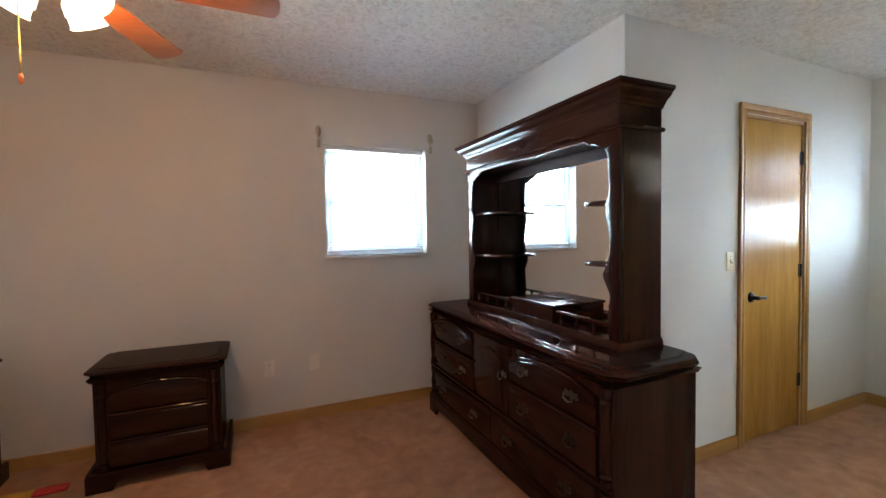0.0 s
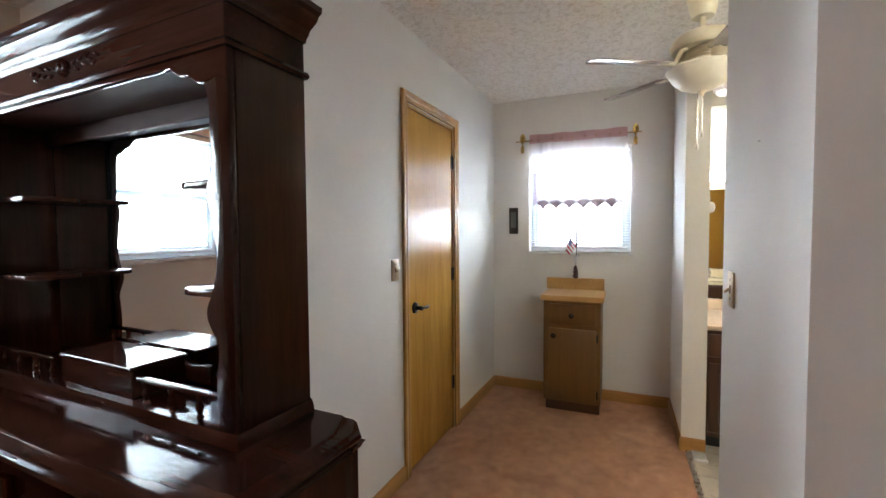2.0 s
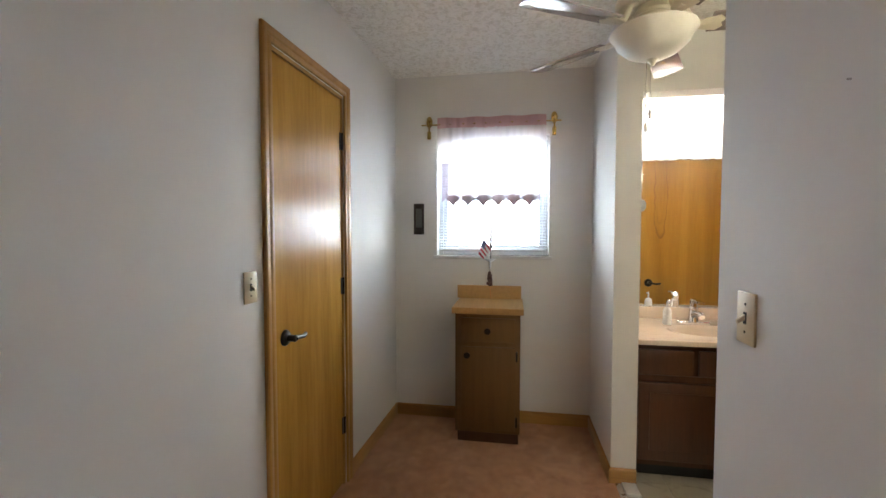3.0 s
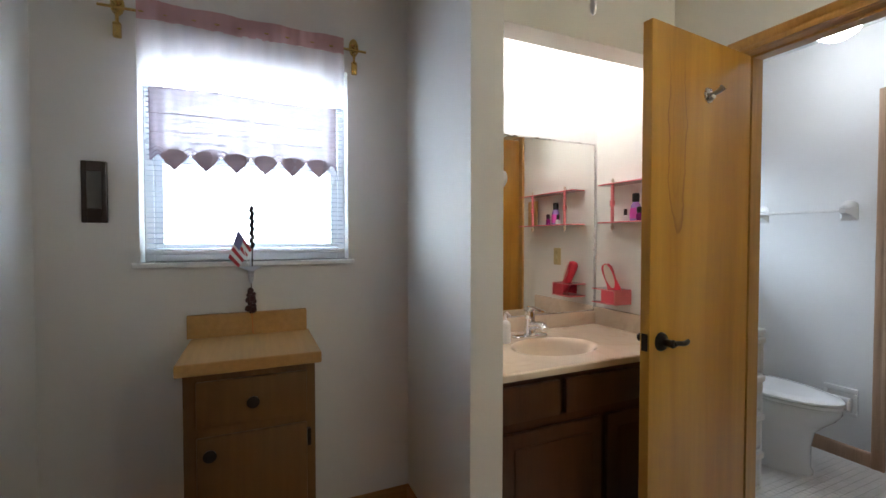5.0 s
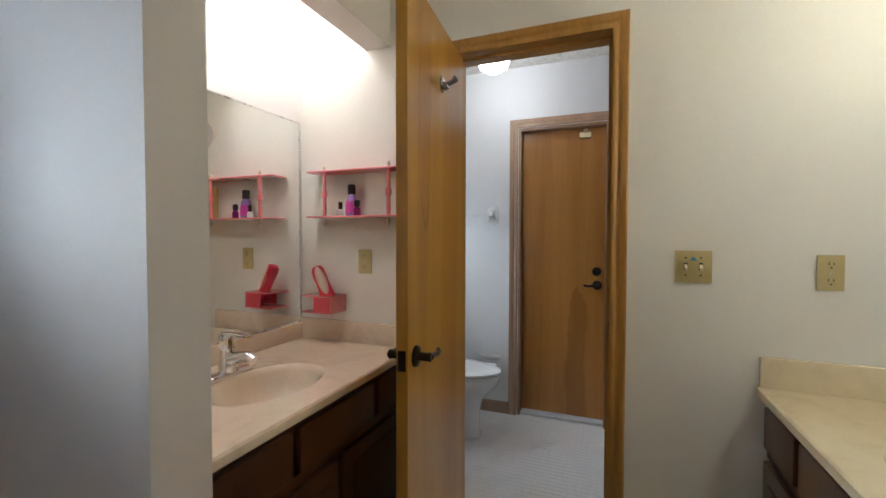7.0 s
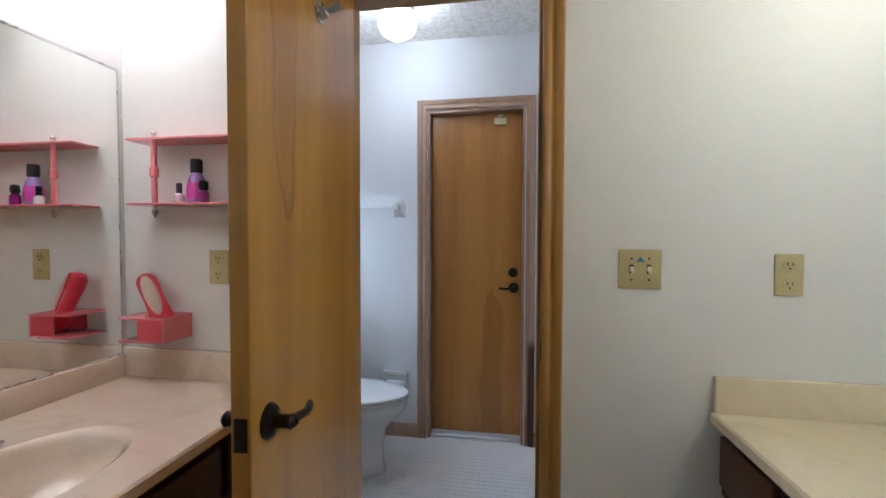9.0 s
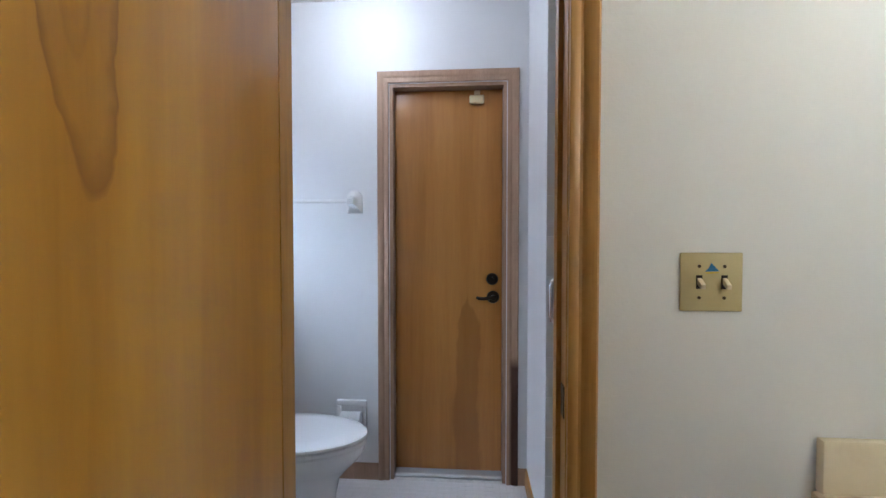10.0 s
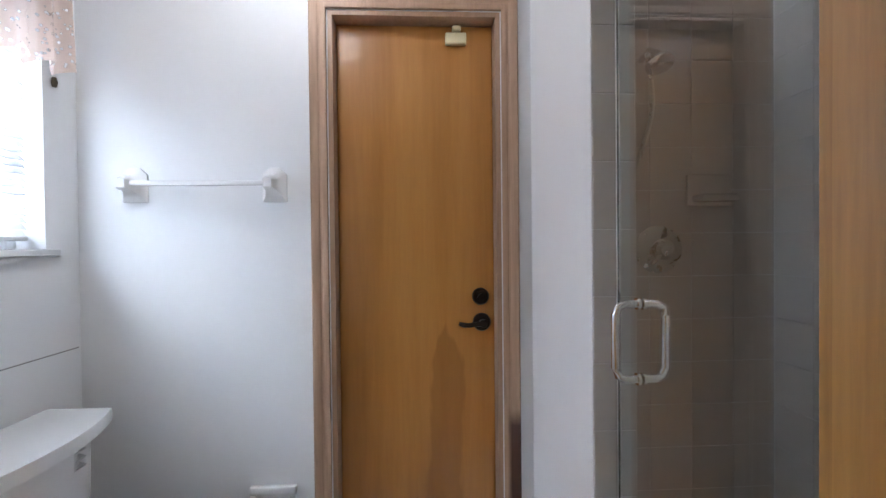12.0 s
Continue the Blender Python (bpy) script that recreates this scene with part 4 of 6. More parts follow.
# nightstand under the north wall
NM = pose(1.625, 4.235, 0, 0, 0, -1.5)
ns = thing("nightstand", "dark cherry three-drawer nightstand with turned corner posts", "nightstand", NM)
NW, ND, NH = 0.69, 0.44, 0.655
part("carcass", boxm(0.04, 0.03, 0.08, NW - 0.04, ND, NH - 0.04, bevel=0.003), CHERRY_V, ns)
foot_base(ns, 0.0, -0.012, NW, ND, 0.105)
mould_top(ns, 0.0, 0.0, NW, ND, NH, 0.045, 0.045)
part("cornice", sweep([(0, NH - 0.068), (0.008, NH - 0.068), (0.022, NH - 0.046), (0, NH - 0.046)], [(0.04, ND, -1, 0), (0.04, 0.03, -1, -1), (NW - 0.04, 0.03, 1, -1), (NW - 0.04, ND, 1, 0)]), CHERRY, ns)
drawer(ns, 0.11, 0.115, NW - 0.11, 0.262, 0.028, 0, 0)
drawer(ns, 0.11, 0.275, NW - 0.11, 0.412, 0.028, 0, 0)
drawer(ns, 0.11, 0.425, NW - 0.11, 0.535, 0.028, 0.035, 0)
for px in (0.075, NW - 0.075):
    turned_post(ns, px, 0.026, 0.108, NH - 0.07, 0.026)

chest = thing("chest", "dark cherry chest standing against the wall", "chest", pose(0.525, 4.20, 0))
part("carcass", boxm(0.03, 0.03, 0.08, 0.62, 0.46, 0.66, bevel=0.004), CHERRY_V, chest)
foot_base(chest, 0.0, 0.0, 0.65, 0.46, 0.1)
mould_top(chest, 0, 0, 0.65, 0.46, 0.70, 0.04, 0.04)
drawer(chest, 0.08, 0.13, 0.57, 0.36, 0.028, 0, 1)
drawer(chest, 0.08, 0.39, 0.57, 0.61, 0.028, 0, 1)

box_t = thing("folded_cloth", "red and yellow folded cloth lying on the carpet", "cloth", pose(1.285, 4.395, 0))
part("yellow_fold", boxm(-0.10, -0.06, 0.0, 0.085, 0.02, 0.018, bevel=0.008, seg=2), plain("yellow_cloth", (0.60, 0.36, 0.06), 0.9, bscale=200, bstr=0.4), box_t, "yellow cloth fold")
part("red_fold", boxm(0.086, -0.06, 0.0, 0.235, 0.01, 0.022, bevel=0.010, seg=2), plain("red_cloth", (0.50, 0.03, 0.03), 0.9, bscale=200, bstr=0.4), box_t, "red cloth fold")


def plate(name, label, m, w, h, material, kind):
    """A wall plate with local x along the wall, z up and y out of the wall towards the room (negative)."""
    p = thing(name, label, kind, m)
    part("cover_plate", boxm(-w / 2, -0.006, -h / 2, w / 2, 0, h / 2, bevel=0.0025, seg=2), material, p)
    return p


SLOT = plain("dark_slot", (0.02, 0.017, 0.013), 0.6)


def outlet(m, material, label):
    p = plate("wall_outlet", label, m, 0.070, 0.112, material, "outlet")
    for z in (-0.026, 0.026):
        f = part("socket", cylm((0, -0.006, z), 0.0165, 0.016, 0.0025, "y", 20), material, p)
        f.data.transform(Matrix.Translation((0, -0.0025, 0)))
        for a in ((-0.0075, -0.0095, z - 0.001, -0.0050, -0.0080, z + 0.008), (0.0050, -0.0095, z - 0.001, 0.0075, -0.0080, z + 0.007)):
            part("slot", boxm(*a), SLOT, f, smooth=False)
        part("slot", cylm((0, -0.0095, z - 0.009), 0.0028, 0.0028, 0.0015, "y", 8), SLOT, f)
    part("screw", cylm((0, -0.0075, 0), 0.003, 0.003, 0.002, "y", 10), NICKEL, p)
    return p


def switch(m, gang, material, label):
    p = plate("light_switch", label, m, 0.070 + 0.044 * (gang - 1), 0.112, material, "switch")
    for g in range(gang):
        x = (g - (gang - 1) / 2) * 0.046
        part("toggle_slot", boxm(x - 0.0055, -0.0072, -0.013, x + 0.0055, -0.0055, 0.013), SLOT, p, smooth=False)
        part("toggle", prism([(-0.008, -0.004), (-0.022, -0.012), (-0.023, -0.004), (-0.008, 0.008)], x - 0.0045, x + 0.0045, 0.001, axis="x"), OFFWHITE, p)
        for z in (-0.030, 0.030):
            part("screw", cylm((x, -0.0072, z), 0.0032, 0.0032, 0.002, "y", 10), PEWTER, p)
    return p


outlet(NWM @ pose(0.570, 0, 0.415), WHITEPL, "white duplex outlet low on the wall")
pl2 = plate("blank_plate", "white blank cover plate low on the wall", NWM @ pose(0.880, 0, 0.420), 0.072, 0.117, WHITEPL, "plate")
part("screw", cylm((0, -0.0075, 0), 0.003, 0.003, 0.002, "y", 10), NICKEL, pl2)
switch(CWM @ pose(0.862, 0, 1.165), 1, OFFWHITE, "cream single light switch beside the closet door")
switch(pose(4.715, 1.543, 1.175, 0, 0, 180), 1, OFFWHITE, "cream single light switch on the passage wall")
outlet(pose(4.648, 0.35, 1.168, 0, 0, 180), IVORY, "ivory duplex outlet above the second washbasin")
outlet(pose(6.345, 0.35, 1.165, 0, 0, 180), IVORY, "ivory duplex outlet above the washbasin")
sw2 = switch(pose(5.024, 0.35, 1.178, 0, 0, 180), 2, IVORY, "ivory double light switch with a small sticker")
st = part("sticker", prism([(-0.012, 0.020), (0.013, 0.021), (0.008, 0.026), (-0.001, 0.036), (-0.005, 0.028)], -0.0072, -0.006), plain("blue_sticker", (0.05, 0.22, 0.42), 0.5), sw2, "small blue sticker")
part("sticker_base", prism([(-0.010, 0.016), (0.012, 0.017), (0.013, 0.0195), (-0.012, 0.0195)], -0.0072, -0.006), plain("yellow_sticker", (0.60, 0.42, 0.05), 0.5), sw2, "yellow edge of the sticker")
tagged(part("nail", cylm((4.455, 1.543, 1.59), 0.0018, 0.0018, 0.005, "y", 8), NICKEL), "small bare nail in the wall", "nail")


def rod_bracket(m, label, metal):
    """A brass swing bracket: an oval rosette, a curled arm with its rod eye, and a swivel block; y is out of the wall (negative)."""
    b = thing("curtain_bracket", label, "bracket", m, "curtain brackets")
    n = 16
    part("back_plate", prism([(0.022 * math.cos(2 * math.pi * k / n), 0.045 + 0.040 * math.sin(2 * math.pi * k / n)) for k in range(n)], -0.006, 0, 0.002), metal, b)
    part("rosette", lathe([(0.014, 0), (0.016, 0.006), (0.011, 0.012), (0.004, 0.015)], 16, pose(0, -0.005, 0.058, 90, 0, 0)), metal, b)
    part("arm", tubem([(0, -0.004, 0.030), (0, -0.022, 0.018), (0, -0.042, 0.004), (0, -0.060, 0.002), (0, -0.068, 0.014), (0, -0.060, 0.026), (0, -0.050, 0.020)], [0.008, 0.007, 0.006, 0.006, 0.005, 0.005, 0.006], 10), metal, b)
    part("swivel_block", boxm(-0.013, -0.020, -0.078, 0.013, -0.002, -0.022, bevel=0.004, seg=2), metal, b)
    part("pin", cylm((0, -0.011, -0.026), 0.006, 0.006, 0.045, "z", 12), metal, b)
    return b


for x, z in ((0.950, 2.088), (1.838, 2.095)):
    rod_bracket(NWM @ pose(x, 0, z), "brass curtain bracket beside the bedroom window", AGED)
for y in (2.645, 1.772):
    rod_bracket(pose(6.735, y, 2.100, 0, 0, -90), "brass curtain bracket beside the alcove window", BRASS)


# ---- ceiling fans ----


def ceiling_fan(m, label, radius, body_mat, blade_mat, motor_top, blade_z, a0, sink=0.020, dome=False):
    """Blades turn round the local z axis; z is counted from the ceiling downwards (negative)."""
    f = thing("ceiling_fan", label, "ceiling fan", m)
    if dome:
        part("canopy", lathe([(0.010, -0.118), (0.044, -0.120), (0.050, -0.112), (0.060, -0.070), (0.070, -0.020), (0.074, 0.0)], 28), body_mat, f)
    else:
        part("canopy", lathe([(0.010, -0.075), (0.030, -0.072), (0.050, -0.045), (0.064, -0.015), (0.066, 0.0)], 28), body_mat, f)
    part("downrod", cylm((0, 0, motor_top - 0.01), 0.0125, 0.0125, -motor_top + 0.01 - 0.06, "z", 16), body_mat, f)
    if dome:
        shell = [(0.050, blade_z + 0.006), (0.090, blade_z + 0.004), (0.108, blade_z - 0.004), (0.128, blade_z - 0.002), (0.136, blade_z + 0.010), (0.136, blade_z + 0.024), (0.128, motor_top - 0.036), (0.108, motor_top - 0.018), (0.070, motor_top - 0.006), (0.022, motor_top)]
    else:
        shell = [(0.040, blade_z - 0.005), (0.105, blade_z), (0.118, blade_z + 0.022), (0.124, blade_z + 0.055), (0.118, motor_top - 0.028), (0.095, motor_top - 0.012), (0.045, motor_top - 0.004), (0.022, motor_top)]
    part("motor_housing", lathe(shell, 36), body_mat, f)
    for k in range(5):
        a = radians(a0 + 72 * k)
        r = Matrix.Rotation(a, 4, "Z")
        n = 8
        w0, w1 = 0.052, 0.066
        pts = [(0.19, -w0), (radius - 0.03, -w1)] + [(radius - 0.03 + 0.03 * math.sin(math.pi * i / n), -w1 * math.cos(math.pi * i / n)) for i in range(1, n)] + [(radius - 0.03, w1), (0.19, w0)]
        b = prism(pts, -0.003, 0.003, 0.001, axis="z")
        bmesh.ops.transform(b, matrix=r @ Matrix.Translation((0, 0, blade_z - sink)) @ Matrix.Rotation(radians(-12), 4, "X"), verts=b.verts)
        bl = part("blade", b, blade_mat, f)
        br = prism([(0.085, -0.018), (0.13, -0.012), (0.17, -0.030), (0.215, -0.040), (0.235, -0.020), (0.225, 0.0), (0.235, 0.020), (0.215, 0.040), (0.17, 0.030), (0.13, 0.012), (0.085, 0.018)], -0.0085, -0.004, 0.001, axis="z")
        bmesh.ops.transform(br, matrix=r @ Matrix.Translation((0, 0, blade_z - sink)) @ Matrix.Rotation(radians(-12), 4, "X"), verts=br.verts)
        part("blade_iron", br, body_mat, bl)
        if dome:
            # scrolled arm from the motor down to the blade, with a ring on either side
            arm = tubem([r @ Vector(p) for p in ((0.080, 0, blade_z - 0.002), (0.108, 0, blade_z - 0.012), (0.122, 0, blade_z - 0.040), (0.140, 0, blade_z - sink + 0.004), (0.190, 0, blade_z - sink - 0.004))], 0.010, 10)
            part("scroll_arm", arm, body_mat, bl)
    return f


def pull_chain(f, x, y, z0, z1, material, fob):
    c = part("pull_chain", tubem([(x, y, z0), (x, y, (z0 + z1) / 2), (x, y, z1)], 0.0026, 6), material, f)
    part("fob", lathe([(0.002, 0.024), (0.005, 0.020), (0.008, 0.006), (0.006, -0.006), (0.002, -0.012)], 12, Matrix.Translation((x, y, z1 - 0.012))), fob, c)


FROST = plain("frosted_glass_bowl", (0.78, 0.74, 0.64), 0.35)
fan2 = ceiling_fan(pose(5.455, 1.527, CZ), "cream ceiling fan with glossy grey-brown blades and a frosted bowl", 0.560, FANCREAM, FANBLADE, -0.185, -0.268, 120, 0.074, True)
part("switch_cup", lathe([(0.070, -0.352), (0.078, -0.345), (0.080, -0.325), (0.074, -0.320), (0.076, -0.308), (0.070, -0.302), (0.072, -0.290), (0.058, -0.262)], 28), FANCREAM, fan2)
part("light_bowl", lathe([(0.006, -0.462), (0.050, -0.452), (0.094, -0.432), (0.126, -0.402), (0.140, -0.374), (0.154, -0.358), (0.150, -0.351), (0.060, -0.348)], 36), FROST, fan2, "frosted glass light bowl")
part("finial", lathe([(0.003, -0.482), (0.010, -0.474), (0.014, -0.464), (0.022, -0.458), (0.010, -0.452)], 16), FANCREAM, fan2)
pull_chain(fan2, 0.030, 0.012, -0.455, -0.70, NICKEL, NICKEL)
pull_chain(fan2, 0.060, -0.012, -0.445, -0.64, NICKEL, NICKEL)
SHADE = glow("lit_tulip_shade", (1.0, 0.78, 0.48), 1.5)
fan1 = ceiling_fan(pose(1.885, 3.175, CZ), "bedroom ceiling fan with orange-brown blades and lit shades", 0.675, BRASS, BLADE_WOOD, -0.075, -0.235, 67.9)
part("switch_cup", lathe([(0.035, -0.315), (0.052, -0.300), (0.058, -0.270), (0.045, -0.240)], 28), BRASS, fan1)
for k in range(4):
    a = radians(62 + 90 * k)
    tilt = Matrix.Rotation(a, 4, "Z") @ Matrix.Translation((0.065, 0, -0.275)) @ Matrix.Rotation(radians(-38), 4, "Y") @ Matrix.Scale(0.82, 4)
    part("lamp_arm", tubem([tilt @ Vector((-0.03, 0, 0.02)), tilt @ Vector((0, 0, 0.0)), tilt @ Vector((0, 0, -0.03))], 0.012, 10), BRASS, fan1)
    part("lamp_shade", lathe([(0.070, -0.150), (0.066, -0.150), (0.058, -0.105), (0.050, -0.06), (0.028, -0.030), (0.032, -0.028), (0.055, -0.06), (0.064, -0.105)], 24, tilt), SHADE, fan1, "lit frosted tulip shade")
    bulb("fan_bulb", (Matrix.Translation((1.885, 3.175, CZ)) @ tilt @ Vector((0, 0, -0.20))), 1.4, (1.0, 0.45, 0.18), 0.05)
pull_chain(fan1, -0.085, 0.02, -0.34, -0.60, BRASS, BLADE_WOOD)

# ---- alcove ----
cab = thing("cabinet", "brown laminate base cabinet with a tan worktop and backsplash", "cabinet", pose(6.335, 2.415, 0, 0, 0, -90))
part("body", boxm(0.012, 0.012, 0.09, 0.418, 0.392, 0.845, bevel=0.002), CAB, cab)
part("toe_kick", boxm(0.02, 0.07, 0.0, 0.41, 0.392, 0.09), VAN, cab, smooth=False)
part("worktop", boxm(-0.008, -0.012, 0.846, 0.438, 0.398, 0.886, bevel=0.003), CAB_TOP, cab, "tan laminate worktop")
part("backsplash", boxm(-0.022, 0.374, 0.886, 0.428, 0.397, 0.978, bevel=0.002), CAB_TOP, cab, "tan laminate backsplash")
dr = part("drawer", boxm(0.05, -0.006, 0.672, 0.388, 0.012, 0.822, bevel=0.004, seg=2), CAB, cab)
part("knob", lathe([(0.006, 0), (0.006, 0.012), (0.019, 0.018), (0.020, 0.024), (0.010, 0.030)], 18, pose(0.217, -0.006, 0.745, 90, 0, 0)), BRONZE, dr, "dark round knob")
dr = part("cupboard_door", boxm(0.05, -0.006, 0.115, 0.388, 0.012, 0.640, bevel=0.004, seg=2), CAB, cab)
part("knob", lathe([(0.006, 0), (0.006, 0.012), (0.019, 0.018), (0.020, 0.024), (0.010, 0.030)], 18, pose(0.09, -0.006, 0.590, 90, 0, 0)), BRONZE, dr, "dark round knob")
for z in (0.585, 0.17):
    part("hinge", boxm(0.390, -0.004, z - 0.03, 0.402, 0.013, z + 0.03, bevel=0.002), BRONZE, dr)

pq = thing("wall_plaque", "narrow dark wooden wall plaque with a grey panel", "plaque", pose(6.735, 2.722, 1.452, 0, 0, -90))
fb = bmesh.new()
for a in ((-0.038, -0.112, -0.022, 0.112), (0.022, -0.112, 0.038, 0.112), (-0.022, -0.112, 0.022, -0.06), (-0.022, 0.075, 0.022, 0.112)):
    add_box(fb, a[0], -0.016, a[1], a[2], 0, a[3], bevel=0.002)
part("plaque_frame", fb, plain("dark_walnut", (0.030, 0.016, 0.012), 0.4), pq)
part("panel", boxm(-0.022, -0.009, -0.06, 0.022, 0, 0.075), plain("slate_panel", (0.11, 0.11, 0.10), 0.35), pq, "grey inset panel")


def cloth(name, material, parent, w, top, bottom, wave, amp, nx=120, nz=14, y=0.0, phase=0.0, label=""):
    """Hanging cloth, x from 0 to w; bottom(x) gives its lower edge, gathers of that many waves and depth."""
    bm = bmesh.new()
    rows = []
    for j in range(nz + 1):
        r = []
        for i in range(nx + 1):
            x = w * i / nx
            f = j / nz
            z = top(x) + (bottom(x) - top(x)) * f
            d = amp * (0.35 + 0.65 * f) * math.sin(2 * math.pi * wave * x / w + phase + 0.8 * math.sin(5 * x / w)) + 0.25 * amp * math.sin(2 * math.pi * wave * 2.3 * x / w)
            r.append(bm.verts.new((x, y + d, z)))
        rows.append(r)
    for a, b in zip(rows, rows[1:]):
        for i in range(nx):
            bm.faces.new((a[i], a[i + 1], b[i + 1], b[i]))
    return part(name, bm, material, parent, label)


SHEER = sheer("pink_sheer", (0.88, 0.80, 0.80), 0.45)
POCKET = sheer("pink_sheer_pocket", (0.60, 0.36, 0.36), 0.92)


def lace_mat(name, col, low, top=1.0):
    """Mauve crochet lace: rows of bars and motifs with open holes between."""
    m, nt, bs = base(name)
    bs.inputs["Base Color"].default_value, bs.inputs["Roughness"].default_value = (*col, 1), 0.9
    v = coords(nt)
    w = nt.nodes.new("ShaderNodeTexWave")
    w.wave_type, w.bands_direction = "BANDS", "Z"
    w.inputs["Scale"].default_value, w.inputs["Distortion"].default_value = 15.0, 5.5
    w.inputs["Detail"].default_value, w.inputs["Detail Scale"].default_value = 3.0, 2.2
    nt.links.new(v, w.inputs["Vector"])
    vo = nt.nodes.new("ShaderNodeTexVoronoi")
    vo.inputs["Scale"].default_value = 62.0
    nt.links.new(v, vo.inputs["Vector"])
    a = ramp(nt, w.outputs["Fac"], [(0.30, (0, 0, 0)), (0.42, (1, 1, 1))])
    b = ramp(nt, vo.outputs["Distance"], [(0.16, (0, 0, 0)), (0.30, (1, 1, 1))])
    f = mix(nt, 1.0, a, b, "MULTIPLY")
    sc = nt.nodes.new("ShaderNodeMath")
    sc.operation = "MULTIPLY_ADD"
    sc.inputs[1].default_value, sc.inputs[2].default_value = top - low, low
    nt.links.new(f, sc.inputs[0])
    tr, tp = nt.nodes.new("ShaderNodeBsdfTranslucent"), nt.nodes.new("ShaderNodeBsdfTransparent")
    thread, cloth_mix = nt.nodes.new("ShaderNodeMixShader"), nt.nodes.new("ShaderNodeMixShader")
    tr.inputs["Color"].default_value = (*col, 1)
    thread.inputs["Fac"].default_value = 0.10
    nt.links.new(bs.outputs["BSDF"], thread.inputs[1])
    nt.links.new(tr.outputs["BSDF"], thread.inputs[2])
    nt.links.new(sc.outputs["Value"], cloth_mix.inputs["Fac"])
    nt.links.new(tp.outputs["BSDF"], cloth_mix.inputs[1])
    nt.links.new(thread.outputs["Shader"], cloth_mix.inputs[2])
    nt.links.new(cloth_mix.outputs["Shader"], nt.nodes["Material Output"].inputs["Surface"])
    return m


LACE = lace_mat("mauve_lace", (0.64, 0.55, 0.64), 0.94)
LACE_DENSE = lace_mat("mauve_lace_medallion", (0.58, 0.46, 0.53), 0.97)
val = thing("valance", "sheer pink window valance with a pointed lace border", "curtain", pose(6.672, 2.575, 0, 0, 0, -90))
vw = 0.745
part("rod", tubem([(-0.115, 0, 2.110), (0.4, 0, 2.111), (0.845, 0, 2.108)], 0.005, 10), BRASS, val, "thin brass curtain rod")
cloth("rod_pocket", POCKET, val, vw, lambda x: 2.155 + 0.003 * math.sin(30 * x) - 0.006 * x, lambda x: 2.082 + 0.003 * math.sin(13 * x) - 0.004 * x, 9, 0.004, y=-0.007, nz=4, label="pink sheer rod pocket")
cloth("sheer_panel", SHEER, val, vw, lambda x: 2.085 - 0.004 * x, lambda x: 1.842 + 0.006 * math.sin(9 * x), 7, 0.008, y=-0.006, label="white-pink sheer panel")
LW = 0.672
lb = lambda x: 1.600 - 0.062 * (1 - abs(((x - 0.024) / (LW / 6.4)) % 1.0 * 2 - 1))
cloth("lace_border", LACE, val, LW, lambda x: 1.842 + 0.006 * math.sin(9 * x), lb, 5, 0.008, nx=240, y=-0.007, phase=1.0, label="mauve lace border with points").location = (0.036, 0, 0)
LACE_CORD = plain("mauve_crochet_cord", (0.50, 0.40, 0.48), 0.9)
for name_, dz, rr in (("lace_edging", 0.0, 0.0022), ("lace_row", 0.022, 0.0013), ("lace_row", 0.044, 0.0013)):
    pts = [(0.036 + LW * i / 128, -0.010, lb(LW * i / 128) + dz * (1 if dz == 0 else 0.6 + 0.4 * abs(math.sin(math.pi * (LW * i / 128 - 0.024) / (LW / 6.4))))) for i in range(129)]
    part(name_, tubem(pts, rr, 5), LACE_CORD, val)
for z in (1.838, 1.745, 1.675):
    part("lace_row", tubem([(0.036 + LW * i / 40, -0.010, z + 0.006 * math.sin(9 * LW * i / 40) + 0.002 * math.sin(i * 1.9)) for i in range(41)], 0.0014, 5), LACE_CORD, val)
for k in range(6):
    mb, half = bmesh.new(), LW / 6.4 / 2
    mx = 0.036 + 0.024 + (k + 0.5) * LW / 6.4
    rim = []
    for q in range(20):
        a = 2 * math.pi * q / 20
        up_, sd_ = math.cos(a), math.sin(a)
        rim.append(mb.verts.new((mx + half * 0.84 * sd_, -0.0125, 1.588 + (0.030 * up_ if up_ > 0 else -0.046 * (1 - abs(sd_))))))
    mid = mb.verts.new((mx, -0.0155, 1.588))
    for q in range(20):
        mb.faces.new((mid, rim[q], rim[(q + 1) % 20]))
    part("lace_medallion", mb, LACE_DENSE, val, "dense mauve lace medallion")
for x in (0.036, 0.036 + LW):
    part("lace_hem", tubem([(x, -0.010, 1.838), (x, -0.010, 1.70), (x, -0.010, 1.575)], 0.0018, 5), LACE_CORD, val)

orn = thing("window_ornament", "small striped flag and beaded stick in a clear cup", "ornament", pose(6.700, 2.205, 0, 0, 0, -90))
CUP = sheer("clear_plastic", (0.85, 0.87, 0.92), 0.55)
part("cup", lathe([(0.006, 1.10), (0.010, 1.12), (0.012, 1.150), (0.040, 1.166), (0.042, 1.170), (0.012, 1.160), (0.010, 1.158)], 20), CUP, orn, "clear plastic cup")
part("hook", tubem([(0, 0.006, 1.20), (0, 0.0, 1.17), (0, 0.0, 1.10)], 0.004, 8), CUP, orn)
FLOWER = plain("dark_dried_flower", (0.035, 0.022, 0.018), 0.8)
fs = tubem([(0.004, 0, 1.13), (0.006, 0, 1.25), (0.004, 0, 1.42)], 0.003, 6)
for k in range(16):
    bmesh.ops.create_uvsphere(fs, u_segments=7, v_segments=5, radius=0.0095, matrix=pose(0.005 + 0.004 * math.sin(k * 2.1), 0.003 * math.cos(k * 1.7), 1.25 + 0.0105 * k))
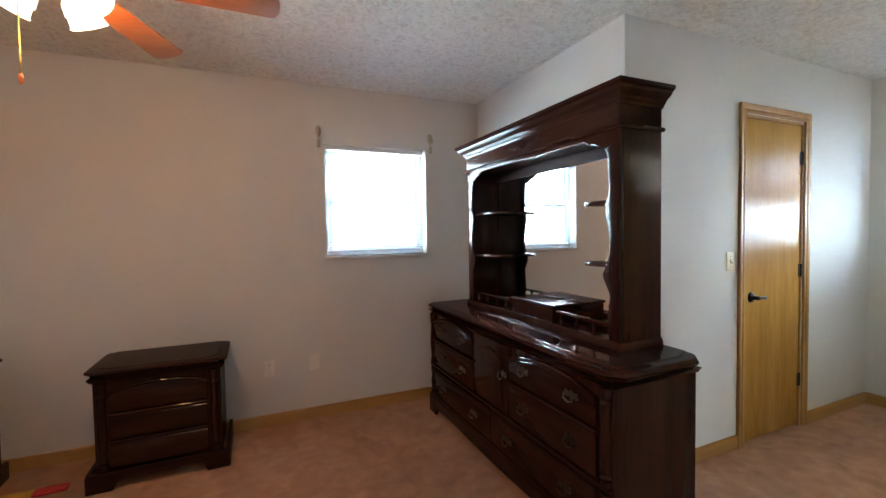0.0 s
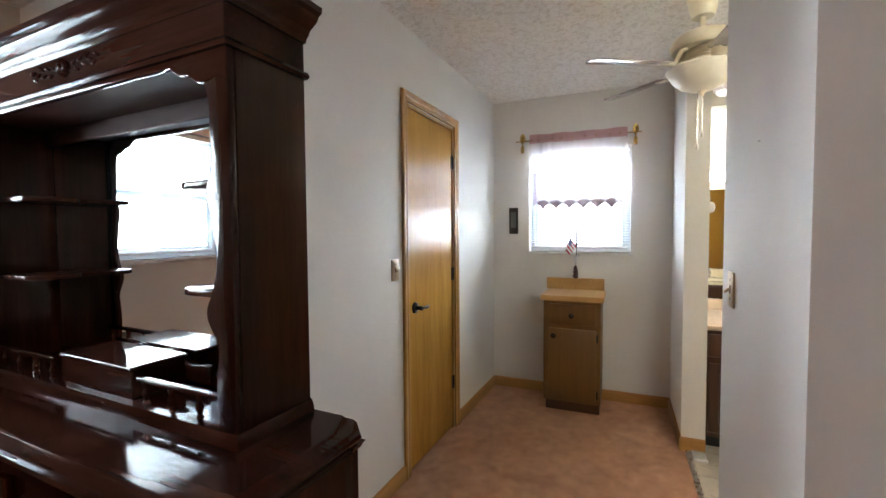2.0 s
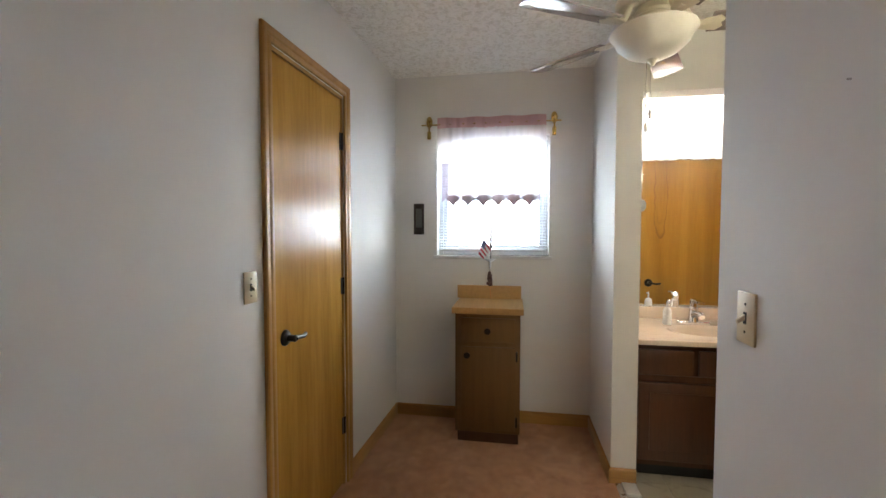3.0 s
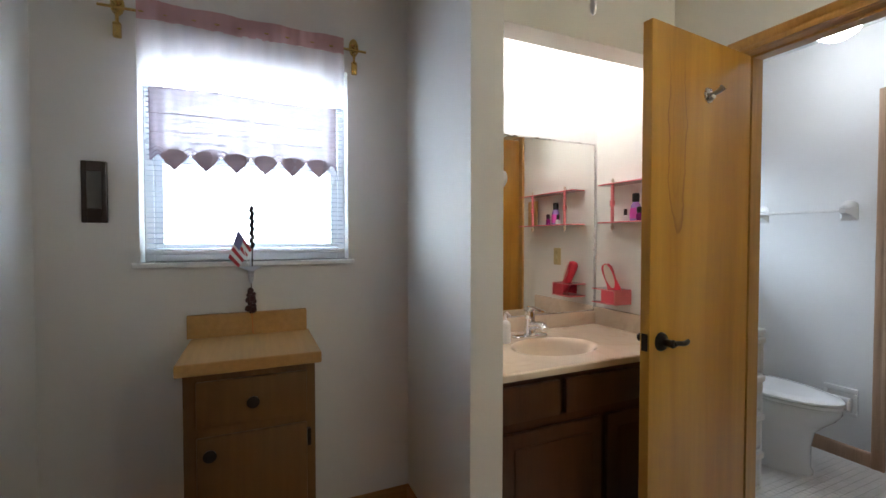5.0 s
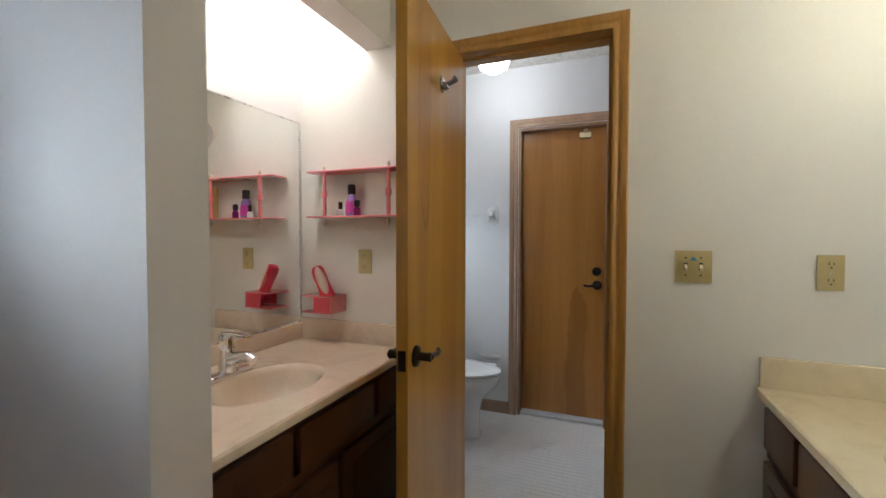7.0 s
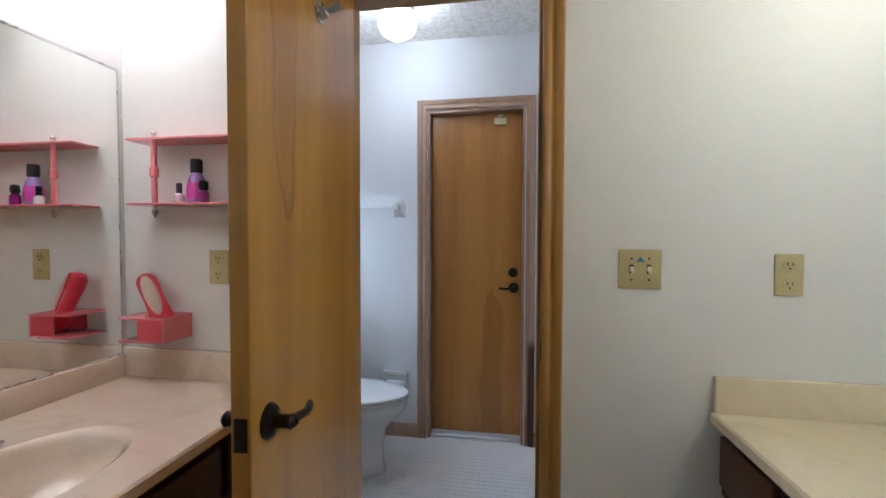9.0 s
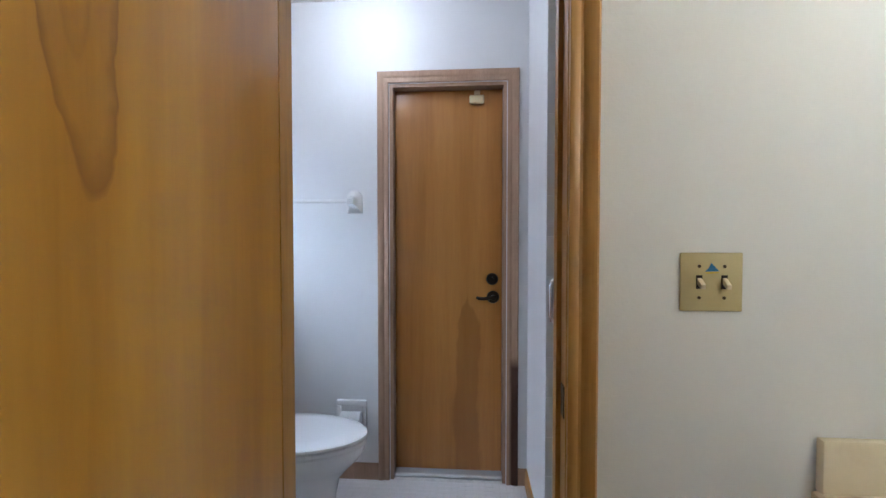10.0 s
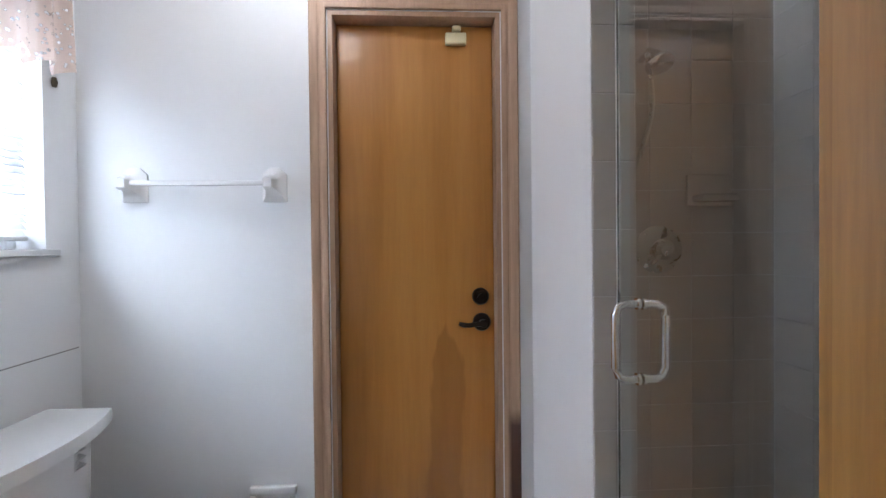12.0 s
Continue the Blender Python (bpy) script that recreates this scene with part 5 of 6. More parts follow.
part("beaded_stick", fs, FLOWER, orn, "dark beaded stick")
hs = tubem([(0, 0, 1.11), (0.002, 0, 1.05), (0.0, 0, 0.99)], 0.002, 6)
for k in range(14):
    bmesh.ops.create_uvsphere(hs, u_segments=7, v_segments=5, radius=0.011 + 0.003 * math.sin(k), matrix=pose(0.011 * math.sin(k * 2.4), 0.009 * math.cos(k * 1.9) - 0.01, 0.985 + 0.0065 * k))
part("berry_cluster", hs, plain("dark_red_berries", (0.060, 0.012, 0.012), 0.45), orn, "dark red berry cluster")
part("cord", tubem([(0, -0.005, 0.99), (0.004, -0.012, 0.94), (0.006, -0.020, 0.895)], 0.002, 6), plain("orange_cord", (0.55, 0.20, 0.07), 0.8), orn)
part("flag_stick", tubem([(-0.005, 0, 1.16), (-0.052, 0, 1.335)], 0.0022, 6), CERAMIC, orn)
RED, NAVY = plain("flag_red", (0.45, 0.035, 0.05), 0.8), plain("flag_blue", (0.16, 0.17, 0.34), 0.8)
for k in range(7):
    t0, t1 = k / 7, (k + 1) / 7
    a, b = Vector((-0.046, 1.318)), Vector((-0.082, 1.205))
    c, d = Vector((0.004, 1.235)), Vector((-0.046, 1.165))
    p = [a.lerp(b, t0), c.lerp(d, t0), c.lerp(d, t1), a.lerp(b, t1)]
    part("flag_stripe", prism([tuple(q) for q in p], -0.0015 + 0.0002 * k, 0.0015), RED if k % 2 == 0 else CERAMIC, orn, "red flag stripe" if k % 2 == 0 else "white flag stripe", smooth=False)
part("flag_canton", prism([(-0.046, 1.318), (-0.025, 1.283), (-0.042, 1.232), (-0.064, 1.262)], -0.0030, -0.0017), NAVY, orn, "blue flag corner", smooth=False)


# ---- washbasins ----


def basin_top(name, label, x0, y0, x1, y1, z, cx, cy, ax, ay, t, material):
    """A cultured-marble slab with an oval bowl sunk into it in one piece."""
    bm = bmesh.new()
    ang = sorted({round(2 * math.pi * i / 56, 5) for i in range(56)} | {round(math.atan2(y - cy, x - cx) % (2 * math.pi), 5) for x in (x0, x1) for y in (y0, y1)})

    def edge(a):
        c, s = math.cos(a), math.sin(a)
        k = min([(x1 - cx) / c if c > 1e-9 else 9, (x0 - cx) / c if c < -1e-9 else 9, (y1 - cy) / s if s > 1e-9 else 9, (y0 - cy) / s if s < -1e-9 else 9])
        return cx + k * c, cy + k * s

    loops = []
    for zz, inset in ((z - t, 0.0), (z - 0.006, 0.0), (z, 0.006)):
        lp = []
        for a in ang:
            x, y = edge(a)
            lp.append(bm.verts.new((min(max(x, x0 + inset), x1 - inset), min(max(y, y0 + inset), y1 - inset), zz)))
        loops.append(lp)
    for s, dz in ((1.12, 0.0), (1.06, 0.002), (1.0, -0.003), (0.95, -0.018), (0.88, -0.05), (0.72, -0.09), (0.45, -0.118), (0.14, -0.126), (0.05, -0.127)):
        loops.append([bm.verts.new((cx + ax * s * math.cos(a), cy + ay * s * math.sin(a), z + dz)) for a in ang])
    n = len(ang)
    for a, b in zip(loops, loops[1:]):
        for i in range(n):
            bm.faces.new((a[i], a[(i + 1) % n], b[(i + 1) % n], b[i]))
    bm.faces.new(loops[-1])
    ob = part(name, bm, material)
    tagged(ob, label, "washbasin")
    part("drain", lathe([(0.020, 0), (0.021, 0.002), (0.012, 0.003), (0.004, 0.002)], 18, pose(cx, cy, z - 0.127)), CHROME, ob, "chrome drain")
    return ob


def splash(parent, x0, y0, x1, y1, z0, z1, material):
    return part("backsplash", boxm(x0, y0, z0, x1, y1, z1, bevel=0.004, seg=2), material, parent)


b1 = basin_top("washbasin_top", "beige cultured-marble washbasin top with an oval bowl", 6.103, 0.352, 6.709, 1.382, 0.785, 6.365, 0.93, 0.150, 0.205, 0.030, MARBLE1)
splash(b1, 6.690, 0.372, 6.709, 1.382, 0.784, 0.862, MARBLE1)
splash(b1, 6.12, 0.352, 6.709, 0.372, 0.784, 0.884, MARBLE1)
b2 = basin_top("washbasin_top", "cream cultured-marble washbasin top with an oval bowl", 4.287, 0.352, 4.833, 1.428, 0.785, 4.575, 0.90, 0.150, 0.215, 0.030, MARBLE2)
splash(b2, 4.287, 0.372, 4.306, 1.428, 0.784, 0.884, MARBLE2)
splash(b2, 4.287, 0.352, 4.828, 0.372, 0.784, 0.886, MARBLE2)


def vanity(m, w, d, cuts, label):
    """A vanity base: local x along its front, y inwards."""
    v = thing("vanity_cabinet", label, "vanity", m, "vanity cabinets")
    part("body", boxm(0, 0.02, 0.09, w, d, 0.62), VAN, v, smooth=False)
    part("apron", boxm(0, 0.02, 0.62, w, 0.036, 0.754), VAN, v, smooth=False)
    for x in (0.0, w - 0.016):
        part("end_panel", boxm(x, 0.036, 0.62, x + 0.016, d, 0.754), VAN, v, smooth=False)
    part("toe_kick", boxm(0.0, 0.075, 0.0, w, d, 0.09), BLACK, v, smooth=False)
    fr = bmesh.new()
    add_box(fr, 0, 0.004, 0.735, w, 0.02, 0.754)
    add_box(fr, 0, 0.004, 0.555, w, 0.02, 0.585)
    add_box(fr, 0, 0.004, 0.09, w, 0.02, 0.115)
    part("face_frame", fr, VAN, v, smooth=False)
    for a, b in zip(cuts, cuts[1:]):
        part("drawer_front", boxm(a + 0.014, -0.012, 0.590, b - 0.014, 0.010, 0.728, bevel=0.007, seg=2), VAN, v)
    h = w / 2
    for a, b in ((0, h), (h, w)):
        dd = part("cupboard_door", boxm(a + 0.016, -0.012, 0.122, b - 0.016, 0.010, 0.550, bevel=0.007, seg=2), VAN, v)
        part("door_field", boxm(a + 0.07, -0.017, 0.18, b - 0.07, -0.011, 0.495, bevel=0.005, seg=2), VAN, dd)
    return v


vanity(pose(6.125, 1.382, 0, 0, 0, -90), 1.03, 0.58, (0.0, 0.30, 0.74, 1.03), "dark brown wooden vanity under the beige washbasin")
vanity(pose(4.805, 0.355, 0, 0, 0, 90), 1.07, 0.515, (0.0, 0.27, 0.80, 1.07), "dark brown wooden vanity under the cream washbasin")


def faucet(m, label):
    f = thing("faucet", label, "faucet", m)
    part("base_plate", boxm(-0.028, -0.080, 0.0, 0.028, 0.080, 0.018, bevel=0.012, seg=3), CHROME, f)
    part("body", lathe([(0.026, 0.014), (0.024, 0.04), (0.021, 0.075), (0.022, 0.085), (0.014, 0.098)], 24), CHROME, f)
    part("spout", tubem([(0, 0, 0.045), (-0.03, 0, 0.058), (-0.065, 0, 0.066), (-0.088, 0, 0.066), (-0.105, 0, 0.056)], [0.020, 0.018, 0.016, 0.016, 0.014], 14), CHROME, f)
    part("handle", prism([(0.020, 0.092), (0.024, 0.118), (0.010, 0.134), (-0.030, 0.137), (-0.092, 0.130), (-0.095, 0.124), (-0.030, 0.124), (-0.018, 0.112), (-0.020, 0.094)], -0.013, 0.013, 0.005), CHROME, f, "chrome lever")
    part("lift_rod", tubem([(0.022, 0, 0.01), (0.022, 0, 0.075)], 0.003, 8), CHROME, f)
    return f


faucet(pose(6.548, 0.935, 0.785) @ Matrix.Scale(1.18, 4), "chrome single-lever faucet on the beige washbasin")
faucet(pose(4.375, 0.90, 0.785, 0, 0, 180), "chrome single-lever faucet on the cream washbasin")
sp = thing("soap_dispenser", "white pump soap dispenser beside the washbasin", "soap bottle", pose(6.515, 1.098, 0.785))
part("bottle", lathe([(0.022, 0), (0.025, 0.004), (0.025, 0.085), (0.020, 0.100), (0.010, 0.108)], 20), CERAMIC, sp)
part("pump", tubem([(0, 0, 0.105), (0, 0, 0.138), (-0.012, 0, 0.143), (-0.040, 0, 0.136)], [0.006, 0.006, 0.007, 0.004], 10), CERAMIC, sp)

for nm, a, lab in (("wall_mirror", (6.702, 0.374, 0.864, 6.709, 1.381, 1.828), "frameless wall mirror over the beige washbasin"), ("wall_mirror", (4.286, 0.362, 0.890, 4.293, 1.424, 1.850), "frameless wall mirror over the cream washbasin")):
    mt = thing(nm, lab, "mirror")
    part("mirror_glass", boxm(*a, bevel=0.0015), MIRROR, mt, smooth=False)
    xx = a[0] - 0.001 if a[0] > 5 else a[3]
    for z in (a[2], a[5]):
        part("edge_channel", boxm(xx, a[1], z - 0.004, xx + 0.0012, a[4], z + 0.003), NICKEL, mt, smooth=False)
    part("edge_channel", boxm(xx, a[1] - 0.002, a[2], xx + 0.0012, a[1] + 0.003, a[5]), NICKEL, mt, smooth=False)

kn = thing("air_freshener", "small white round fitting on the niche wall", "fitting", pose(6.125, 1.384, 1.50, 90, 0, 0))
part("body", lathe([(0.034, 0.0), (0.034, 0.012), (0.030, 0.026), (0.018, 0.034), (0.004, 0.036)], 24), CERAMIC, kn)

# pink shelf rack on the niche's side wall; x along the wall, y out of it
sr = thing("wall_shelf", "pink acrylic two-tier wall shelf with turned posts", "shelf", pose(0, 0, 0))
for z in (1.366, 1.572):
    part("shelf_board", boxm(6.04, 0.352, z, 6.600, 0.450, z + 0.007, bevel=0.002), PINK, sr)
for x in (6.510, 6.178):
    part("post", lathe([(0.008, 1.374), (0.009, 1.40), (0.008, 1.455), (0.013, 1.460), (0.013, 1.485), (0.008, 1.490), (0.009, 1.54), (0.008, 1.571)], 14, Matrix.Translation((x, 0.432, 0))), PINK, sr, "pink turned post")
    part("finial", lathe([(0.002, -0.040), (0.008, -0.028), (0.010, -0.016), (0.005, -0.008), (0.008, 0.0)], 12, Matrix.Translation((x, 0.432, 1.366))), AGED, sr, "brass finial")
    part("finial", lathe([(0.008, 0.0), (0.005, 0.008), (0.009, 0.016), (0.003, 0.026)], 12, Matrix.Translation((x, 0.432, 1.579))), AGED, sr, "brass finial")


def bottle(name, label, x, y, z, prof, cap, body_mat):
    b = thing(name, label, "bottle", pose(x, y, z))
    part("body", lathe(prof, 20), body_mat, b)
    part("cap", lathe(cap, 18), BLACK, b, "black cap")
    return b


LILAC = plain("lilac_lotion", (0.36, 0.22, 0.55), 0.15, coat=0.5)
PLUM = plain("plum_polish", (0.22, 0.02, 0.16), 0.12, coat=0.5)
MAGENTA = plain("magenta_label", (0.55, 0.06, 0.36), 0.3)
lb1 = bottle("lotion_bottle", "lilac lotion bottle with a black cap", 6.385, 0.400, 1.373, [(0.024, 0), (0.028, 0.006), (0.029, 0.045), (0.022, 0.082), (0.013, 0.100)], [(0.015, 0.097), (0.018, 0.100), (0.018, 0.138), (0.015, 0.142)], LILAC)
part("bottle_label", lathe([(0.0294, 0.012), (0.0300, 0.042), (0.0262, 0.066)], 20), MAGENTA, lb1, "magenta label")
bottle("nail_polish", "small clear nail polish bottle with a black cap", 6.432, 0.420, 1.373, [(0.013, 0), (0.015, 0.004), (0.014, 0.026), (0.007, 0.032)], [(0.009, 0.031), (0.009, 0.062), (0.007, 0.064)], CERAMIC)
bottle("nail_polish", "small plum nail polish bottle with a black cap", 6.340, 0.425, 1.373, [(0.013, 0), (0.016, 0.004), (0.015, 0.032), (0.007, 0.040)], [(0.011, 0.039), (0.014, 0.048), (0.013, 0.066), (0.008, 0.070)], PLUM)
tagged(part("picture_card", boxm(6.055, 0.375, 1.373, 6.162, 0.383, 1.545, bevel=0.002), plain("tan_card", (0.55, 0.36, 0.13), 0.6)), "tan card propped on the pink shelf", "card")

# shoe holder and shoe
sh = thing("shoe_holder", "pink acrylic holder fixed to the wall", "holder", pose(0, 0, 0))
part("lower_plate", prism([(6.612, 0.352), (6.455, 0.352), (6.455, 0.452), (6.480, 0.474), (6.612, 0.474)], 0.930, 0.936, 0.001, axis="z"), PINK, sh)
up = bmesh.new()
for a in ((6.455, 0.352, 6.612, 0.372), (6.455, 0.454, 6.612, 0.474), (6.455, 0.372, 6.462, 0.454), (6.540, 0.372, 6.612, 0.454)):
    add_box(up, a[0], a[1], 1.004, a[2], a[3], 1.010)
part("upper_plate", up, PINK, sh, smooth=False)
part("end_plate", boxm(6.449, 0.352, 0.930, 6.4545, 0.474, 1.010, bevel=0.001), PINK, sh)
part("back_plate", boxm(6.456, 0.352, 0.937, 6.535, 0.357, 1.003, bevel=0.001), ROSE, sh)
part("front_plate", boxm(6.456, 0.468, 0.937, 6.545, 0.473, 1.003, bevel=0.001), ROSE, sh, "deep rose front plate")


def shoe():
    """A court shoe, toe down in the holder: sections along its length from toe to heel."""
    s = thing("shoe", "coral red court shoe standing toe down in the holder", "shoe", pose(6.480, 0.414, 0.946) @ pose(0, 0, 0, 0, 26, 0) @ pose(0, 0, 0, 0, 0, 38))
    secs = [(0.0, 0.012, 0.010), (0.012, 0.026, 0.018), (0.035, 0.033, 0.024), (0.065, 0.035, 0.026), (0.095, 0.031, 0.024), (0.13, 0.029, 0.026), (0.165, 0.031, 0.030), (0.195, 0.030, 0.030), (0.212, 0.021, 0.022), (0.218, 0.006, 0.010)]
    bm = bmesh.new()
    rings = []
    for z, hw, hh in secs:
        rings.append([bm.verts.new((hw * math.cos(2 * math.pi * k / 20), hh * math.sin(2 * math.pi * k / 20) - 0.004, z)) for k in range(20)])
    for a, b in zip(rings, rings[1:]):
        for k in range(20):
            bm.faces.new((a[k], a[(k + 1) % 20], b[(k + 1) % 20], b[k]))
    bm.faces.new(rings[-1])
    bm.faces.new(list(reversed(rings[0])))
    part("upper", bm, CORAL, s)
    ins = bmesh.new()
    bmesh.ops.create_uvsphere(ins, u_segments=20, v_segments=10, radius=1.0, matrix=Matrix.Translation((0, 0.020, 0.140)) @ Matrix.Diagonal((0.0225, 0.0135, 0.070, 1)))
    part("insole", ins, INSOLE, s, "beige insole")
    rim = tubem([(0.0235 * math.cos(2 * math.pi * k / 28), 0.0215 + 0.003 * abs(math.cos(2 * math.pi * k / 28)) - 0.002, 0.140 + 0.072 * math.sin(2 * math.pi * k / 28)) for k in range(28)], 0.0032, 8, True)
    part("topline", rim, CORAL, s)
    bw_ = bmesh.new()
    for d in (-1, 1):
        bmesh.ops.create_uvsphere(bw_, u_segments=10, v_segments=6, radius=1.0, matrix=Matrix.Translation((d * 0.010, 0.026, 0.055)) @ Matrix.Diagonal((0.010, 0.004, 0.006, 1)))
    part("bow", bw_, CORAL, s)
    return s


shoe()

# light fixtures over the basins
TUBE = glow("fluorescent_diffuser", (1.0, 0.93, 0.92), 12.5)
nl = thing("niche_light", "white fluorescent fixture behind the niche header", "light fixture", pose(0, 0, 0))
part("housing", boxm(6.337, 0.44, 2.190, 6.362, 1.31, 2.330, bevel=0.006), WHITE, nl)
part("diffuser", boxm(6.363, 0.455, 2.200, 6.430, 1.295, 2.320, bevel=0.018, seg=2), TUBE, nl, "lit fluorescent diffuser")
BAR = glow("warm_bar_diffuser", (1.0, 0.93, 0.76), 14.0)
vl = thing("vanity_light", "lit bar light above the second mirror", "light fixture", pose(0, 0, 0))
part("housing", boxm(4.286, 0.56, 1.93, 4.325, 1.30, 2.07, bevel=0.006), WHITE, vl)
part("diffuser", boxm(4.326, 0.575, 1.945, 4.385, 1.285, 2.055, bevel=0.018, seg=2), BAR, vl, "lit bar diffuser")

# ---- bathroom ----
gl = thing("ceiling_globe", "lit round glass ceiling light in the bathroom", "ceiling light", pose(5.972, -0.52, CZ))
part("collar", lathe([(0.085, -0.058), (0.088, -0.050), (0.088, 0.0)], 28), WHITE, gl)
part("globe", lathe([(0.004, -0.185), (0.045, -0.177), (0.082, -0.153), (0.098, -0.120), (0.094, -0.085), (0.078, -0.059)], 32), glow("lit_globe_glass", (0.94, 0.97, 1.0), 12.5), gl, "lit milk-glass globe")
bulb("globe_bulb", (5.972, -0.52, CZ - 0.29), 1.3, (0.92, 0.96, 1.0), 0.09)

TM = pose(6.725, -0.548, 0, 0, 0, 180)
to = thing("toilet", "white two-piece toilet with its lid down", "toilet", TM)


def oval_loft(secs, n=36, parent=None):
    """Loft of egg-shaped sections: (z, centre x, half length, half width)."""
    bm = bmesh.new()
    rings = []
    for z, c, a, b in secs:
        rings.append([bm.verts.new((c + a * math.cos(2 * math.pi * k / n), b * math.sin(2 * math.pi * k / n) * (1 - 0.10 * math.cos(2 * math.pi * k / n)), z)) for k in range(n)])
    for p, q in zip(rings, rings[1:]):
        for k in range(n):
            bm.faces.new((p[k], p[(k + 1) % n], q[(k + 1) % n], q[k]))
    bm.faces.new(rings[-1])
    bm.faces.new(list(reversed(rings[0])))
    return bm


part("bowl", oval_loft([(0.0, 0.43, 0.245, 0.120), (0.02, 0.43, 0.247, 0.122), (0.04, 0.43, 0.235, 0.112), (0.16, 0.435, 0.230, 0.108), (0.24, 0.445, 0.238, 0.116), (0.285, 0.465, 0.258, 0.135), (0.33, 0.49, 0.280, 0.162), (0.365, 0.50, 0.292, 0.176), (0.385, 0.50, 0.294, 0.178), (0.395, 0.50, 0.288, 0.172)]), PORCELAIN, to)
part("seat", oval_loft([(0.396, 0.505, 0.288, 0.178), (0.400, 0.505, 0.296, 0.186), (0.412, 0.505, 0.296, 0.186), (0.416, 0.505, 0.290, 0.180)]), PORCELAIN, to)
part("lid", oval_loft([(0.418, 0.505, 0.290, 0.180), (0.422, 0.505, 0.297, 0.187), (0.432, 0.505, 0.296, 0.186), (0.440, 0.505, 0.275, 0.168), (0.443, 0.505, 0.20, 0.12)]), PORCELAIN, to)


def bow_box(x0, x1, hw, z0, z1, bow, bev, taper=0.0):
    n = 16
    rings = []
    bm = bmesh.new()
    for z, s in ((z0, 1 - taper), (z0 + bev, 1 - taper * 0.9), (z1 - bev, 1.0), (z1, 1 - bev)):
        w = hw * s
        r = [(x0, -w), *[(x1 + bow * math.cos(math.pi * (i / n - 0.5)) ** 1.5 - (0.03 * abs(2 * i / n - 1) ** 4), -w + 2 * w * i / n) for i in range(n + 1)], (x0, w)]
        rings.append([bm.verts.new((x, y, z)) for x, y in r])
    m = len(rings[0])
    for p, q in zip(rings, rings[1:]):
        for k in range(m):
            bm.faces.new((p[k], p[(k + 1) % m], q[(k + 1) % m], q[k]))
    bm.faces.new(rings[-1])
    bm.faces.new(list(reversed(rings[0])))
    return bm


part("tank", bow_box(0.012, 0.185, 0.228, 0.385, 0.715, 0.022, 0.01, 0.06), PORCELAIN, to)
part("tank_lid", bow_box(0.006, 0.222, 0.262, 0.716, 0.752, 0.030, 0.012), PORCELAIN, to)
part("rear_deck", boxm(0.05, -0.10, 0.30, 0.26, 0.10, 0.392, bevel=0.02, seg=2), PORCELAIN, to)
part("flush_lever", tubem([(0.215, -0.16, 0.66), (0.232, -0.16, 0.66), (0.236, -0.11, 0.655)], 0.006, 8), CHROME, to)
lbm = bmesh.new()
for k in range(8):
    add_box(lbm, 0.186, 0.088, 0.632 + k * 0.0075, 0.1958, 0.158 - 0.010 * (k % 3), 0.6355 + k * 0.0075)
lbl = part("printed_label", lbm, plain("grey_print", (0.46, 0.46, 0.46), 0.6), to, "small printed label", smooth=False)

dt = thing("drawer_tower", "white plastic drawer tower beside the toilet", "drawer unit", pose(6.088, 0.195, 0, 0, 0, -90))
FROSTP = plain("frosted_drawer_plastic", (0.60, 0.61, 0.60), 0.3)
TOW = plain("white_tower_plastic", (0.74, 0.74, 0.73), 0.35)
part("top", boxm(-0.004, -0.012, 0.800, 0.364, 0.372, 0.828, bevel=0.010, seg=2), TOW, dt)
for x in (0.0, 0.342):
    part("side_frame", boxm(x, 0.0, 0.02, x + 0.018, 0.36, 0.80, bevel=0.003), TOW, dt)
part("base", boxm(0, 0, 0, 0.36, 0.36, 0.02, bevel=0.004), TOW, dt)
for k in range(4):
    z = 0.024 + k * 0.195
    d_ = part("drawer", boxm(0.020, -0.002, z + 0.006, 0.340, 0.35, z + 0.165, bevel=0.006), FROSTP, dt, "translucent plastic drawer")
    part("drawer_lip", boxm(0.012, -0.020, z + 0.150, 0.348, 0.004, z + 0.180, bevel=0.006, seg=2), TOW, d_)
    part("shelf_rail", boxm(0.018, 0.0, z + 0.181, 0.342, 0.36, z + 0.189), TOW, dt, smooth=False)

tb = thing("towel_bar", "white ceramic towel bar on the wall", "towel bar", pose(0, -0.957, 1.445))
for x in (6.085, 6.545):
    bm = bmesh.new()
    rings = []
    for y, hx, hz in ((0.0, 0.040, 0.058), (0.008, 0.040, 0.058), (0.018, 0.028, 0.040), (0.045, 0.017, 0.022), (0.070, 0.017, 0.020), (0.078, 0.013, 0.015)):
        rings.append([bm.verts.new((x + hx * a, y, hz * b)) for a, b in ((-1, -1), (1, -1), (1, 0.6), (0.4, 1), (-0.4, 1), (-1, 0.6))])
    for p, q in zip(rings, rings[1:]):
        for k in range(6):
            bm.faces.new((p[k], p[(k + 1) % 6], q[(k + 1) % 6], q[k]))
    bm.faces.new(rings[-1])
    bm.faces.new(list(reversed(rings[0])))
    part("bracket", bm, CERAMIC, tb)
part("bar", boxm(6.095, 0.046, -0.008, 6.535, 0.062, 0.008, bevel=0.003), CERAMIC, tb)

